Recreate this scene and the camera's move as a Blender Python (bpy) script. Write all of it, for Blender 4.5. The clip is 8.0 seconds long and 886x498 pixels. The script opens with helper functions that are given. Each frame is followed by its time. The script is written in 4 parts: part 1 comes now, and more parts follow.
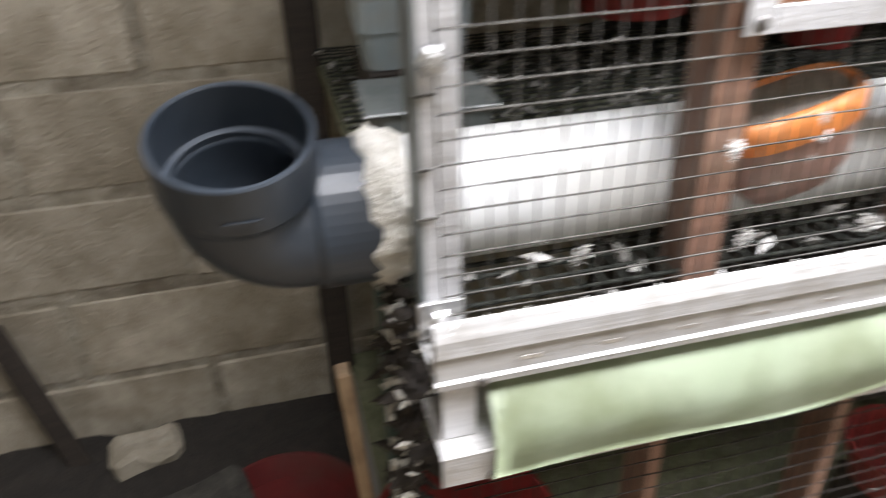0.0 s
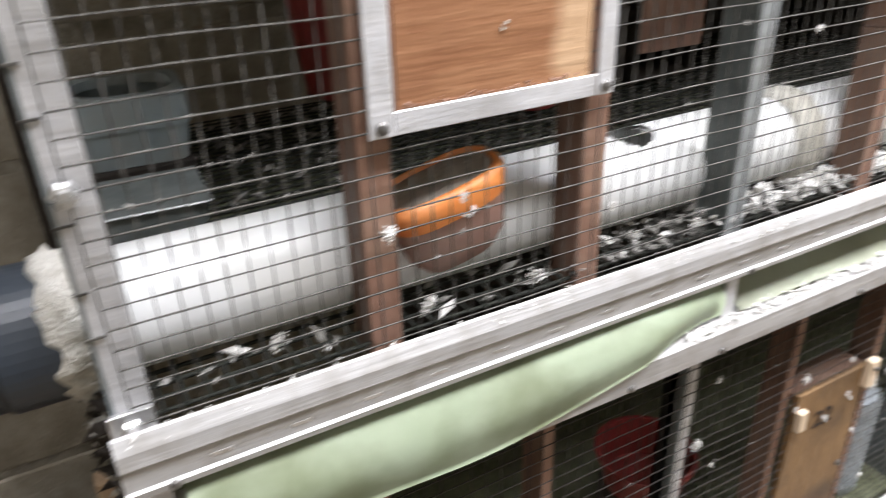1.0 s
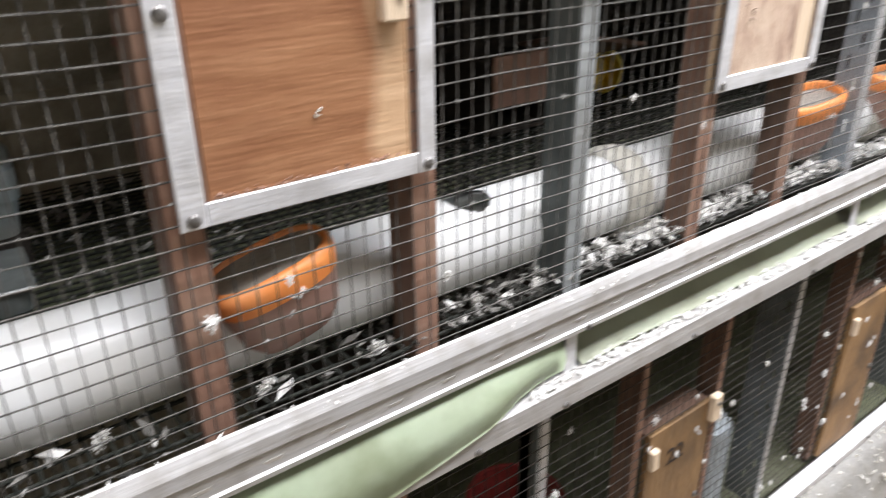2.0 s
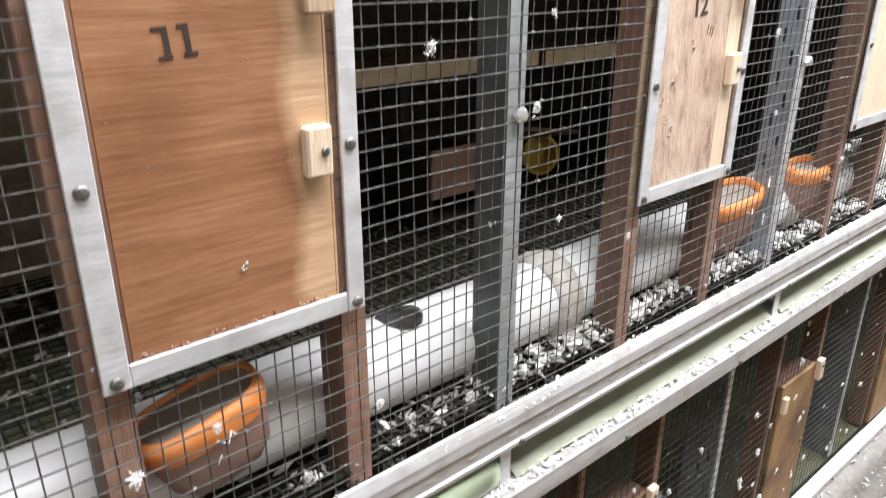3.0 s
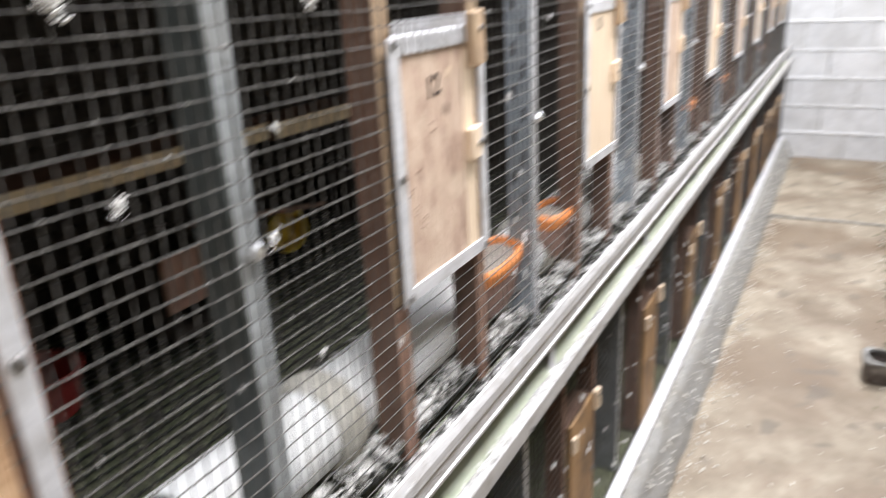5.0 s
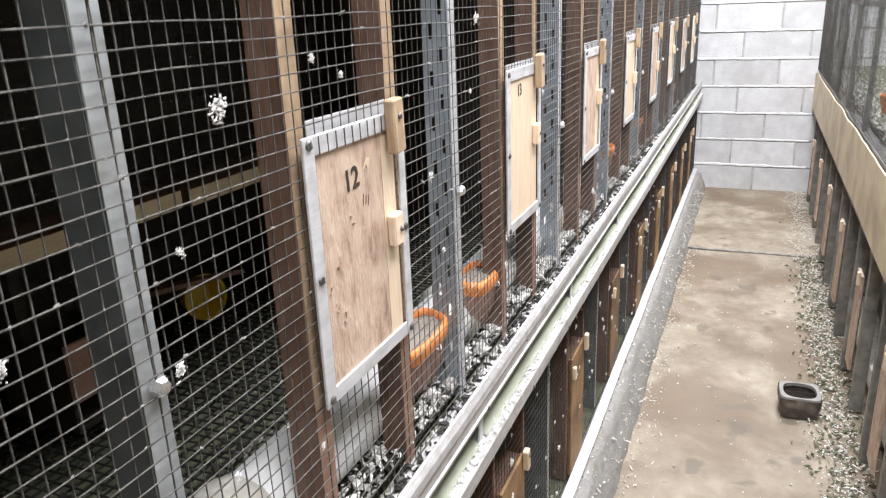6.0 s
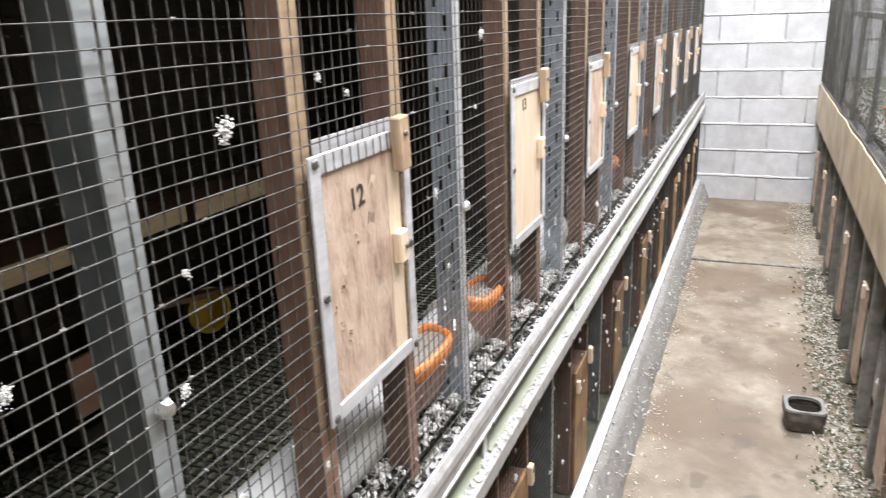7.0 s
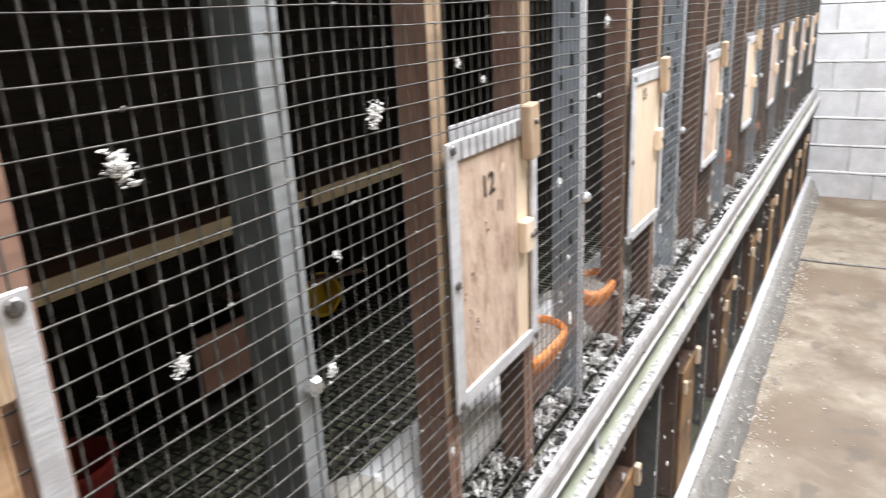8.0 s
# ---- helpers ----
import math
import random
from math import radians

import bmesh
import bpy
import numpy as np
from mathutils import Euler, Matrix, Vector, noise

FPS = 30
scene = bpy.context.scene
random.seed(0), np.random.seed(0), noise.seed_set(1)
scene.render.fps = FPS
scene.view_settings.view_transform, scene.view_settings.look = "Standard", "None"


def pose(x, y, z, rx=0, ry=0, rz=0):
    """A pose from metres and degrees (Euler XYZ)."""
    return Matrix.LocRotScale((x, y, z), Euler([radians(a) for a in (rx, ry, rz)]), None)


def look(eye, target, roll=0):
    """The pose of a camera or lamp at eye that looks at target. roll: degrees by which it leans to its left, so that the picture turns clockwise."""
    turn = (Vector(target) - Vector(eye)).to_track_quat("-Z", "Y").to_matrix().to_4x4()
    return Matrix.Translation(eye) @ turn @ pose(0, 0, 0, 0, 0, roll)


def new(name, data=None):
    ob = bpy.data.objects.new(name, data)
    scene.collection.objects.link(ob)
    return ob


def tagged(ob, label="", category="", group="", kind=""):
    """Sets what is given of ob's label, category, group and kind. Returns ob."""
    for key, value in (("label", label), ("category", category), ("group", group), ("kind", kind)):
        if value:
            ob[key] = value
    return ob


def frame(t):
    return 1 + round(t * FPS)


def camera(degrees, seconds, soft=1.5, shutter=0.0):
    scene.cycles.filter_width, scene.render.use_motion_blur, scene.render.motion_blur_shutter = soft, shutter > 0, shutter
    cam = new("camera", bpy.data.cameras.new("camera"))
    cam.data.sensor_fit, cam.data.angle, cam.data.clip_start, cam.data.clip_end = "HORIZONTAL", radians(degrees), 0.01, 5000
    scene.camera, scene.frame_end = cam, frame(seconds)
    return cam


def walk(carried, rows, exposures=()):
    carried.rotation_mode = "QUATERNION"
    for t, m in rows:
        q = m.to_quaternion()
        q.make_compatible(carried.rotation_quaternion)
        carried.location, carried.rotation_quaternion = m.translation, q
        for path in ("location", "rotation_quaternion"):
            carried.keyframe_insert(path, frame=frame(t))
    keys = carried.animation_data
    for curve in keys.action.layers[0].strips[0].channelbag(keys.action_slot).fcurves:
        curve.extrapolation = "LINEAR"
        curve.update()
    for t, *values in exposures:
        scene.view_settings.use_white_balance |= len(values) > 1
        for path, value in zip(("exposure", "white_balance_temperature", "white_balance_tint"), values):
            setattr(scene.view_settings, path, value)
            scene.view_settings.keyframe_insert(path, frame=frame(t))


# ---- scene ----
cam = camera(62.4, 8.0, soft=1.1, shutter=0.8)
ROWS = [
    (0.0, -0.0265, -0.0459, 1.1320, -14.57, -31.06, 1.29),
    (0.5, 0.0351, -0.0800, 1.1661, -22.62, -29.64, 1.46),
    (1.0, 0.0828, -0.1151, 1.1816, -28.98, -27.71, 1.60),
    (1.5, 0.1184, -0.1294, 1.2000, -33.80, -26.24, 1.28),
    (2.0, 0.1421, -0.1382, 1.2171, -37.20, -25.20, 0.62),
    (2.2, 0.1505, -0.1471, 1.2261, -38.83, -23.84, 0.49),
    (3.3, 0.1761, -0.1281, 1.3124, -41.60, -21.62, -0.11),
    (3.5, 0.1810, -0.1205, 1.3080, -42.72, -22.25, -0.26),
    (4.0, 0.2162, -0.0952, 1.3047, -49.49, -22.75, 0.84),
    (4.5, 0.2549, -0.0503, 1.3061, -55.77, -22.11, 2.51),
    (5.0, 0.2927, -0.0463, 1.3557, -61.82, -19.91, 2.91),
    (5.2, 0.3126, -0.0277, 1.3699, -65.20, -18.85, 2.25),
    (6.3, 0.3443, -0.0382, 1.4350, -67.86, -18.26, 2.08),
    (6.5, 0.3467, -0.0396, 1.4352, -68.17, -18.17, 1.96),
    (7.0, 0.3452, -0.0295, 1.4361, -67.26, -17.68, 2.11),
    (7.5, 0.3396, -0.0033, 1.4351, -63.99, -18.10, 2.42),
    (8.0, 0.3269, 0.0169, 1.4311, -60.40, -17.92, 2.69),
]
walk(cam, [(t, pose(x, y, z, 90 + pitch, roll, yaw)) for t, x, y, z, yaw, pitch, roll in ROWS],
     exposures=[(0.0, 2.15), (1.0, 1.8), (2.0, 1.65), (3.5, 1.6), (5.0, 1.47), (6.5, 1.45), (8.0, 1.45)])

# ---- light ----
world = bpy.data.worlds.new("world")
world.use_nodes = True
scene.world = world
wn = world.node_tree.nodes
sky = wn.new("ShaderNodeTexSky")
sky.sky_type, sky.sun_disc = "NISHITA", False
sky.sun_elevation, sky.sun_rotation = radians(62), radians(150)
wn["Background"].inputs["Strength"].default_value = 0.15
world.node_tree.links.new(sky.outputs["Color"], wn["Background"].inputs["Color"])
sun = new("sun", bpy.data.lights.new("sun", "SUN"))
sun.data.energy, sun.data.angle, sun.data.color = 0.6, radians(40), (1.0, 0.97, 0.93)
# area lamp in the added, unseen roof slot, standing in for daylight from above
lamp = new("skylight", bpy.data.lights.new("skylight", "AREA"))
lamp.data.shape, lamp.data.size, lamp.data.size_y = "RECTANGLE", 6.4, 0.7
lamp.data.energy, lamp.data.color = 95.0, (0.945, 0.945, 1.0)
lamp.matrix_world = pose(3.05, -0.18, 2.74)
sun.matrix_world = look((0, 0, 6), (0.22, 0.27, 4.5))


# ---- materials ----
def mat(name, stops, scale=30.0, rough=0.6, metal=0.0, bump=0.2, stretch=(1, 1, 1), fine=4.0, kind="noise", specular=0.5,
        dirt=None, dirt_scale=9.0, dirt_amount=0.5, rand=0.0, transmission=0.0):
    """A procedural surface: a colour ramp over stretched noise, a second layer of dirt patches, roughness variation and bump."""
    m = bpy.data.materials.new(name)
    m.use_nodes = True
    n, l = m.node_tree.nodes, m.node_tree.links
    b = n["Principled BSDF"]
    co = n.new("ShaderNodeTexCoord")
    mp = n.new("ShaderNodeMapping")
    mp.inputs["Scale"].default_value = stretch
    info = n.new("ShaderNodeObjectInfo")
    shift = n.new("ShaderNodeVectorMath")
    shift.operation = "MULTIPLY_ADD"
    l.new(info.outputs["Random"], shift.inputs[0])
    shift.inputs[1].default_value = (7.3, 3.1, 5.7)
    l.new(co.outputs["Object"], shift.inputs[2])
    l.new(shift.outputs[0], mp.inputs["Vector"])
    tex = n.new("ShaderNodeTexNoise")
    tex.inputs["Scale"].default_value, tex.inputs["Detail"].default_value = scale, 6
    tex.inputs["Roughness"].default_value = 0.65
    l.new(mp.outputs[0], tex.inputs["Vector"])
    ramp = n.new("ShaderNodeValToRGB")
    e = ramp.color_ramp.elements
    while len(e) < len(stops):
        e.new(0.5)
    for i, (p, c) in enumerate(stops):
        e[i].position, e[i].color = p, (*c, 1)
    l.new(tex.outputs["Fac"], ramp.inputs[0])
    colour = ramp.outputs[0]
    if dirt:
        patch = n.new("ShaderNodeTexNoise")
        patch.inputs["Scale"].default_value, patch.inputs["Detail"].default_value = dirt_scale, 5
        l.new(shift.outputs[0], patch.inputs["Vector"])
        cut = n.new("ShaderNodeMapRange")
        cut.inputs["From Min"].default_value, cut.inputs["From Max"].default_value = 0.45, 0.72
        cut.inputs["To Max"].default_value = dirt_amount
        l.new(patch.outputs["Fac"], cut.inputs["Value"])
        mix = n.new("ShaderNodeMix")
        mix.data_type = "RGBA"
        l.new(cut.outputs[0], mix.inputs["Factor"])
        l.new(colour, mix.inputs["A"])
        mix.inputs["B"].default_value = (*dirt, 1)
        colour = mix.outputs["Result"]
    if rand:
        hsv = n.new("ShaderNodeHueSaturation")
        mr = n.new("ShaderNodeMapRange")
        mr.inputs["To Min"].default_value, mr.inputs["To Max"].default_value = 1 - rand, 1 + rand
        l.new(info.outputs["Random"], mr.inputs["Value"])
        l.new(mr.outputs[0], hsv.inputs["Value"])
        l.new(colour, hsv.inputs["Color"])
        colour = hsv.outputs[0]
    l.new(colour, b.inputs["Base Color"])
    rr = n.new("ShaderNodeMapRange")
    rr.inputs["To Min"].default_value, rr.inputs["To Max"].default_value = max(0.05, rough - 0.15), min(1, rough + 0.15)
    l.new(tex.outputs["Fac"], rr.inputs["Value"])
    l.new(rr.outputs[0], b.inputs["Roughness"])
    b.inputs["Metallic"].default_value = metal
    b.inputs["Specular IOR Level"].default_value = specular
    b.inputs["Transmission Weight"].default_value = transmission
    if bump:
        ft = n.new("ShaderNodeTexNoise")
        ft.inputs["Scale"].default_value, ft.inputs["Detail"].default_value = scale * fine, 3
        l.new(mp.outputs[0], ft.inputs["Vector"])
        add = n.new("ShaderNodeMath")
        l.new(tex.outputs["Fac"], add.inputs[0])
        l.new(ft.outputs["Fac"], add.inputs[1])
        bp = n.new("ShaderNodeBump")
        bp.inputs["Strength"].default_value, bp.inputs["Distance"].default_value = bump, 0.004
        l.new(add.outputs[0], bp.inputs["Height"])
        l.new(bp.outputs[0], b.inputs["Normal"])
    return m


BLOCK = mat("concrete_block", [(0.3, (0.25, 0.22, 0.165)), (0.7, (0.44, 0.40, 0.325))], 16, 0.9, bump=0.9, fine=9, dirt=(0.13, 0.105, 0.065), dirt_scale=5, dirt_amount=0.7, rand=0.14)
BLOCK_PALE = mat("pale_concrete_block", [(0.3, (0.58, 0.58, 0.575)), (0.7, (0.72, 0.72, 0.715))], 14, 0.9, bump=0.7, fine=9, dirt=(0.47, 0.46, 0.44), dirt_scale=5, dirt_amount=0.6, rand=0.07)
MORTAR = mat("mortar", [(0.3, (0.20, 0.175, 0.13)), (0.7, (0.38, 0.355, 0.29))], 30, 0.95, bump=0.9, dirt=(0.09, 0.07, 0.045), dirt_scale=12, dirt_amount=0.8)
MORTAR_PALE = mat("pale_mortar", [(0.3, (0.40, 0.395, 0.38)), (0.7, (0.66, 0.655, 0.64))], 16, 0.95, bump=0.7, dirt=(0.30, 0.29, 0.27), dirt_scale=9, dirt_amount=0.8)
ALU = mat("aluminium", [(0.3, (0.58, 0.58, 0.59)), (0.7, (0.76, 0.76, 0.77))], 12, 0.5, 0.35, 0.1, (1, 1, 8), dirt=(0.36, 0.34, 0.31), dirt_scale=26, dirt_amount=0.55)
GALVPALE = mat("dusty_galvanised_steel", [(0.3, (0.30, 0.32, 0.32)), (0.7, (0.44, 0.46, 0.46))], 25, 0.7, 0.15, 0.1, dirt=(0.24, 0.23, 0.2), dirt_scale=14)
# post steel in a lit, bluish tone and a dark tone with shade painted in
GALVLIT = mat("lit_bluish_steel", [(0.3, (0.33, 0.38, 0.42)), (0.7, (0.47, 0.52, 0.56))], 25, 0.5, 0.3, 0.1, dirt=(0.22, 0.23, 0.23), dirt_scale=14, dirt_amount=0.4)
GALVSHADE = mat("shaded_steel", [(0.3, (0.062, 0.074, 0.072)), (0.7, (0.125, 0.14, 0.136))], 25, 0.55, 0.3, 0.1, dirt=(0.10, 0.10, 0.085), dirt_scale=14)
ALU_RAIL = mat("weathered_aluminium", [(0.3, (0.40, 0.392, 0.382)), (0.7, (0.62, 0.612, 0.60))], 9, 0.5, 0.3, 0.15, (0.25, 6, 6), dirt=(0.33, 0.305, 0.275), dirt_scale=38, dirt_amount=0.7)
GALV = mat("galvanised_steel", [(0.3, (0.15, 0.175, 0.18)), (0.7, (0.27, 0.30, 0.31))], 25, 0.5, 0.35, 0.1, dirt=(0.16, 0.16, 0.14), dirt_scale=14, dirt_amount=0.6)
STEEL = mat("screw_steel", [(0.3, (0.12, 0.11, 0.10)), (0.7, (0.28, 0.27, 0.26))], 200, 0.5, 0.8, 0.0)
BRIGHT = mat("bright_zinc", [(0.3, (0.7, 0.7, 0.7)), (0.7, (0.85, 0.85, 0.84))], 100, 0.3, 0.9, 0.0)
# near-black soil colour that holds the corner's shade
SHADE_SOIL = mat("soil_in_shade", [(0.3, (0.008, 0.007, 0.0055)), (0.7, (0.030, 0.025, 0.020))], 40, 0.9, bump=0.8)
WIRE = mat("dusty_wire", [(0.35, (0.034, 0.031, 0.027)), (0.65, (0.155, 0.147, 0.13))], 60, 0.6, 0.3, 0.0)
# darker copy of the wire, with the lower pens' shade in its colour
SHADEWIRE = mat("shaded_wire", [(0.35, (0.014, 0.012, 0.010)), (0.65, (0.055, 0.046, 0.039))], 60, 0.7, 0.3, 0.0)
# fouling plus the pens' inner shade, both in the wire's colour
FLOORWIRE = mat("fouled_wire_and_shade", [(0.35, (0.008, 0.0095, 0.0065)), (0.65, (0.028, 0.031, 0.023))], 40, 0.8, 0.1, 0.3)
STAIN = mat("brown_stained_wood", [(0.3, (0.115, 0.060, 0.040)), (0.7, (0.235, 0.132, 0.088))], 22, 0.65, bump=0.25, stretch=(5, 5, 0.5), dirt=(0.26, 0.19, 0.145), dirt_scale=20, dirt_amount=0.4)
STAIN_PALE = mat("paler_brown_wood", [(0.3, (0.24, 0.125, 0.085)), (0.7, (0.40, 0.235, 0.165))], 22, 0.7, bump=0.3, stretch=(5, 5, 0.5), dirt=(0.45, 0.32, 0.24), dirt_scale=22, dirt_amount=0.5)
# weathered ochre plywood, toned down for the shade on the lower doors
LOWPLY = mat("aged_shaded_plywood", [(0.25, (0.17, 0.092, 0.036)), (0.75, (0.36, 0.215, 0.095))], 14, 0.65, bump=0.3, stretch=(3, 3, 0.8), dirt=(0.055, 0.032, 0.018), dirt_scale=11, dirt_amount=0.85, rand=0.25)
RAW = mat("raw_wood_edge", [(0.3, (0.38, 0.25, 0.15)), (0.7, (0.56, 0.42, 0.27))], 22, 0.75, bump=0.3, stretch=(5, 5, 0.5), dirt=(0.2, 0.14, 0.09), dirt_scale=25)
PLY_UP = mat("weathered_plywood", [(0.26, (0.21, 0.125, 0.09)), (0.46, (0.46, 0.325, 0.24)), (0.72, (0.60, 0.46, 0.35))], 17, 0.75, bump=0.35, stretch=(3.0, 3, 1.0), dirt=(0.62, 0.49, 0.37), dirt_scale=30, dirt_amount=0.8, rand=0.1)
PLY_UP_PALE = mat("pale_plywood", [(0.25, (0.62, 0.47, 0.32)), (0.75, (0.76, 0.62, 0.46))], 18, 0.7, bump=0.25, stretch=(4, 3, 0.6), rand=0.08)
# dark wood; near black so that the pens' inner shade is in the colour
DARKWOOD_SHADE = mat("dark_and_shaded_wood", [(0.3, (0.016, 0.013, 0.010)), (0.7, (0.044, 0.034, 0.027))], 20, 0.8, bump=0.3, stretch=(0.5, 5, 5))
PINKWOOD = mat("reddish_board", [(0.3, (0.40, 0.23, 0.17)), (0.7, (0.53, 0.33, 0.25))], 20, 0.8, bump=0.3, dirt=(0.36, 0.2, 0.15))
PALEEDGE = mat("fresh_sawn_edge", [(0.3, (0.66, 0.52, 0.33)), (0.7, (0.80, 0.68, 0.47))], 22, 0.7, bump=0.2, stretch=(0.5, 5, 5))
PVC = mat("white_pvc", [(0.3, (0.76, 0.77, 0.76)), (0.7, (0.86, 0.87, 0.86))], 8, 0.35, bump=0.05, dirt=(0.56, 0.54, 0.48), dirt_scale=10, dirt_amount=0.45)
PVC_DIRTY = mat("fouled_pvc", [(0.3, (0.42, 0.40, 0.34)), (0.7, (0.68, 0.66, 0.6))], 30, 0.8, bump=0.4, dirt=(0.25, 0.22, 0.16), dirt_scale=20)
PVC_GREY = mat("grey_blue_pvc", [(0.3, (0.024, 0.032, 0.042)), (0.7, (0.036, 0.046, 0.060))], 20, 0.4, bump=0.03, dirt=(0.07, 0.076, 0.084), dirt_scale=18, dirt_amount=0.3)
CRUST = mat("dried_foam", [(0.3, (0.48, 0.45, 0.38)), (0.7, (0.8, 0.78, 0.72))], 60, 0.9, bump=0.9)
ORANGE = mat("orange_plastic", [(0.3, (0.88, 0.26, 0.055)), (0.7, (0.95, 0.36, 0.10))], 20, 0.4, bump=0.03, dirt=(0.75, 0.38, 0.2), dirt_scale=25, dirt_amount=0.5)
BROWNPL = mat("dusty_brown_plastic", [(0.3, (0.36, 0.20, 0.155)), (0.7, (0.46, 0.28, 0.225))], 24, 0.5, bump=0.05, dirt=(0.46, 0.35, 0.30), dirt_scale=18)
FEED = mat("seed_feed", [(0.3, (0.42, 0.38, 0.33)), (0.7, (0.60, 0.55, 0.48))], 250, 0.9, bump=0.8)
RED = mat("red_plastic", [(0.3, (0.20, 0.022, 0.022)), (0.7, (0.29, 0.038, 0.032))], 20, 0.4, bump=0.03, dirt=(0.2, 0.06, 0.05), dirt_scale=14)
YELLOW = mat("yellow_plastic", [(0.3, (0.66, 0.46, 0.03)), (0.7, (0.76, 0.56, 0.06))], 20, 0.4, bump=0.03)
GREYPL = mat("grey_plastic", [(0.3, (0.27, 0.33, 0.35)), (0.7, (0.36, 0.42, 0.44))], 14, 0.45, bump=0.05, dirt=(0.36, 0.34, 0.29), dirt_scale=20)
SMOKED = mat("clouded_plastic", [(0.3, (0.10, 0.115, 0.11)), (0.7, (0.19, 0.205, 0.20))], 14, 0.2, bump=0.05)
SHEET_DUSTY = mat("dusty_green_plastic", [(0.3, (0.50, 0.54, 0.40)), (0.7, (0.62, 0.65, 0.52))], 10, 0.6, bump=0.1, dirt=(0.33, 0.34, 0.22), dirt_scale=10, dirt_amount=0.7)
SHEET = mat("pale_green_plastic", [(0.3, (0.46, 0.54, 0.37)), (0.7, (0.55, 0.62, 0.46))], 6, 0.45, bump=0.05, dirt=(0.20, 0.22, 0.09), dirt_scale=9, dirt_amount=0.9)
CREAM = mat("cream_board", [(0.3, (0.62, 0.50, 0.32)), (0.7, (0.74, 0.62, 0.43))], 6, 0.5, bump=0.08, stretch=(0.6, 2, 2), dirt=(0.36, 0.28, 0.17), dirt_scale=5, dirt_amount=0.8)
TRAYBASE = mat("dropping_board", [(0.3, (0.085, 0.095, 0.05)), (0.7, (0.19, 0.20, 0.12))], 30, 0.9, bump=0.6, dirt=(0.20, 0.19, 0.15), dirt_scale=14)
FLOOR = mat("worn_concrete", [(0.3, (0.21, 0.172, 0.12)), (0.7, (0.39, 0.335, 0.255))], 9, 0.7, bump=0.45, fine=12, dirt=(0.125, 0.085, 0.052), dirt_scale=3.2, dirt_amount=0.85)


def damp_patches(m, colour, scale, low, high, amount):
    """Large damp stains with soft, uneven borders over an existing surface, a little glossier where wet."""
    n, l = m.node_tree.nodes, m.node_tree.links
    b = n["Principled BSDF"]
    dry = b.inputs["Base Color"].links[0].from_socket
    rough = b.inputs["Roughness"].links[0].from_socket
    co = n.new("ShaderNodeTexCoord")
    tex = n.new("ShaderNodeTexNoise")
    tex.inputs["Scale"].default_value, tex.inputs["Detail"].default_value, tex.inputs["Distortion"].default_value = scale, 6, 0.4
    l.new(co.outputs["Object"], tex.inputs["Vector"])
    cut = n.new("ShaderNodeMapRange")
    cut.inputs["From Min"].default_value, cut.inputs["From Max"].default_value, cut.inputs["To Max"].default_value = low, high, amount
    l.new(tex.outputs["Fac"], cut.inputs["Value"])
    mix = n.new("ShaderNodeMix")
    mix.data_type = "RGBA"
    l.new(cut.outputs[0], mix.inputs["Factor"])
    l.new(dry, mix.inputs["A"])
    mix.inputs["B"].default_value = (*colour, 1)
    l.new(mix.outputs["Result"], b.inputs["Base Color"])
    wet = n.new("ShaderNodeMath")
    wet.operation = "MULTIPLY_ADD"
    l.new(cut.outputs[0], wet.inputs[0])
    wet.inputs[1].default_value = -0.2
    l.new(rough, wet.inputs[2])
    l.new(wet.outputs[0], b.inputs["Roughness"])


damp_patches(FLOOR, (0.165, 0.115, 0.07), 1.9, 0.49, 0.58, 0.75)
damp_patches(FLOOR, (0.10, 0.08, 0.058), 7.5, 0.60, 0.66, 0.55)
LEDGE = mat("cast_concrete", [(0.3, (0.19, 0.183, 0.167)), (0.7, (0.38, 0.37, 0.345))], 14, 0.9, bump=0.7, dirt=(0.15, 0.135, 0.105), dirt_scale=14, dirt_amount=0.75)
# droppings coloured near black to carry shade as well
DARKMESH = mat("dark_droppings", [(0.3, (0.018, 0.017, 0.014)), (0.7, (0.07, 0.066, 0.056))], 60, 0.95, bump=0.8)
GREYBOARD = mat("grey_painted_board", [(0.3, (0.36, 0.37, 0.345)), (0.7, (0.50, 0.51, 0.48))], 8, 0.7, bump=0.2, dirt=(0.26, 0.26, 0.23), dirt_scale=7)
WHITEFLUFF = mat("white_down", [(0.3, (0.66, 0.64, 0.60)), (0.7, (0.84, 0.83, 0.80))], 90, 0.9, bump=0.4)
LIME = mat("white_lime_mortar", [(0.3, (0.72, 0.72, 0.71)), (0.7, (0.84, 0.84, 0.83))], 30, 0.9, bump=0.6, dirt=(0.5, 0.49, 0.46), dirt_scale=12)
GREYFLUFF = mat("grey_down", [(0.3, (0.18, 0.17, 0.155)), (0.7, (0.36, 0.35, 0.325))], 90, 0.95, bump=0.4)
ROOF = mat("roof_board", [(0.3, (0.05, 0.045, 0.04)), (0.7, (0.10, 0.09, 0.08))], 10, 0.9, bump=0.3)
INK = mat("burnt_number", [(0.3, (0.022, 0.013, 0.009)), (0.7, (0.05, 0.03, 0.02))], 90, 0.8, bump=0.0)
BROWNBOX = mat("dark_brown_plastic", [(0.3, (0.045, 0.032, 0.026)), (0.7, (0.085, 0.065, 0.055))], 25, 0.5, bump=0.1, dirt=(0.3, 0.27, 0.23), dirt_scale=20)
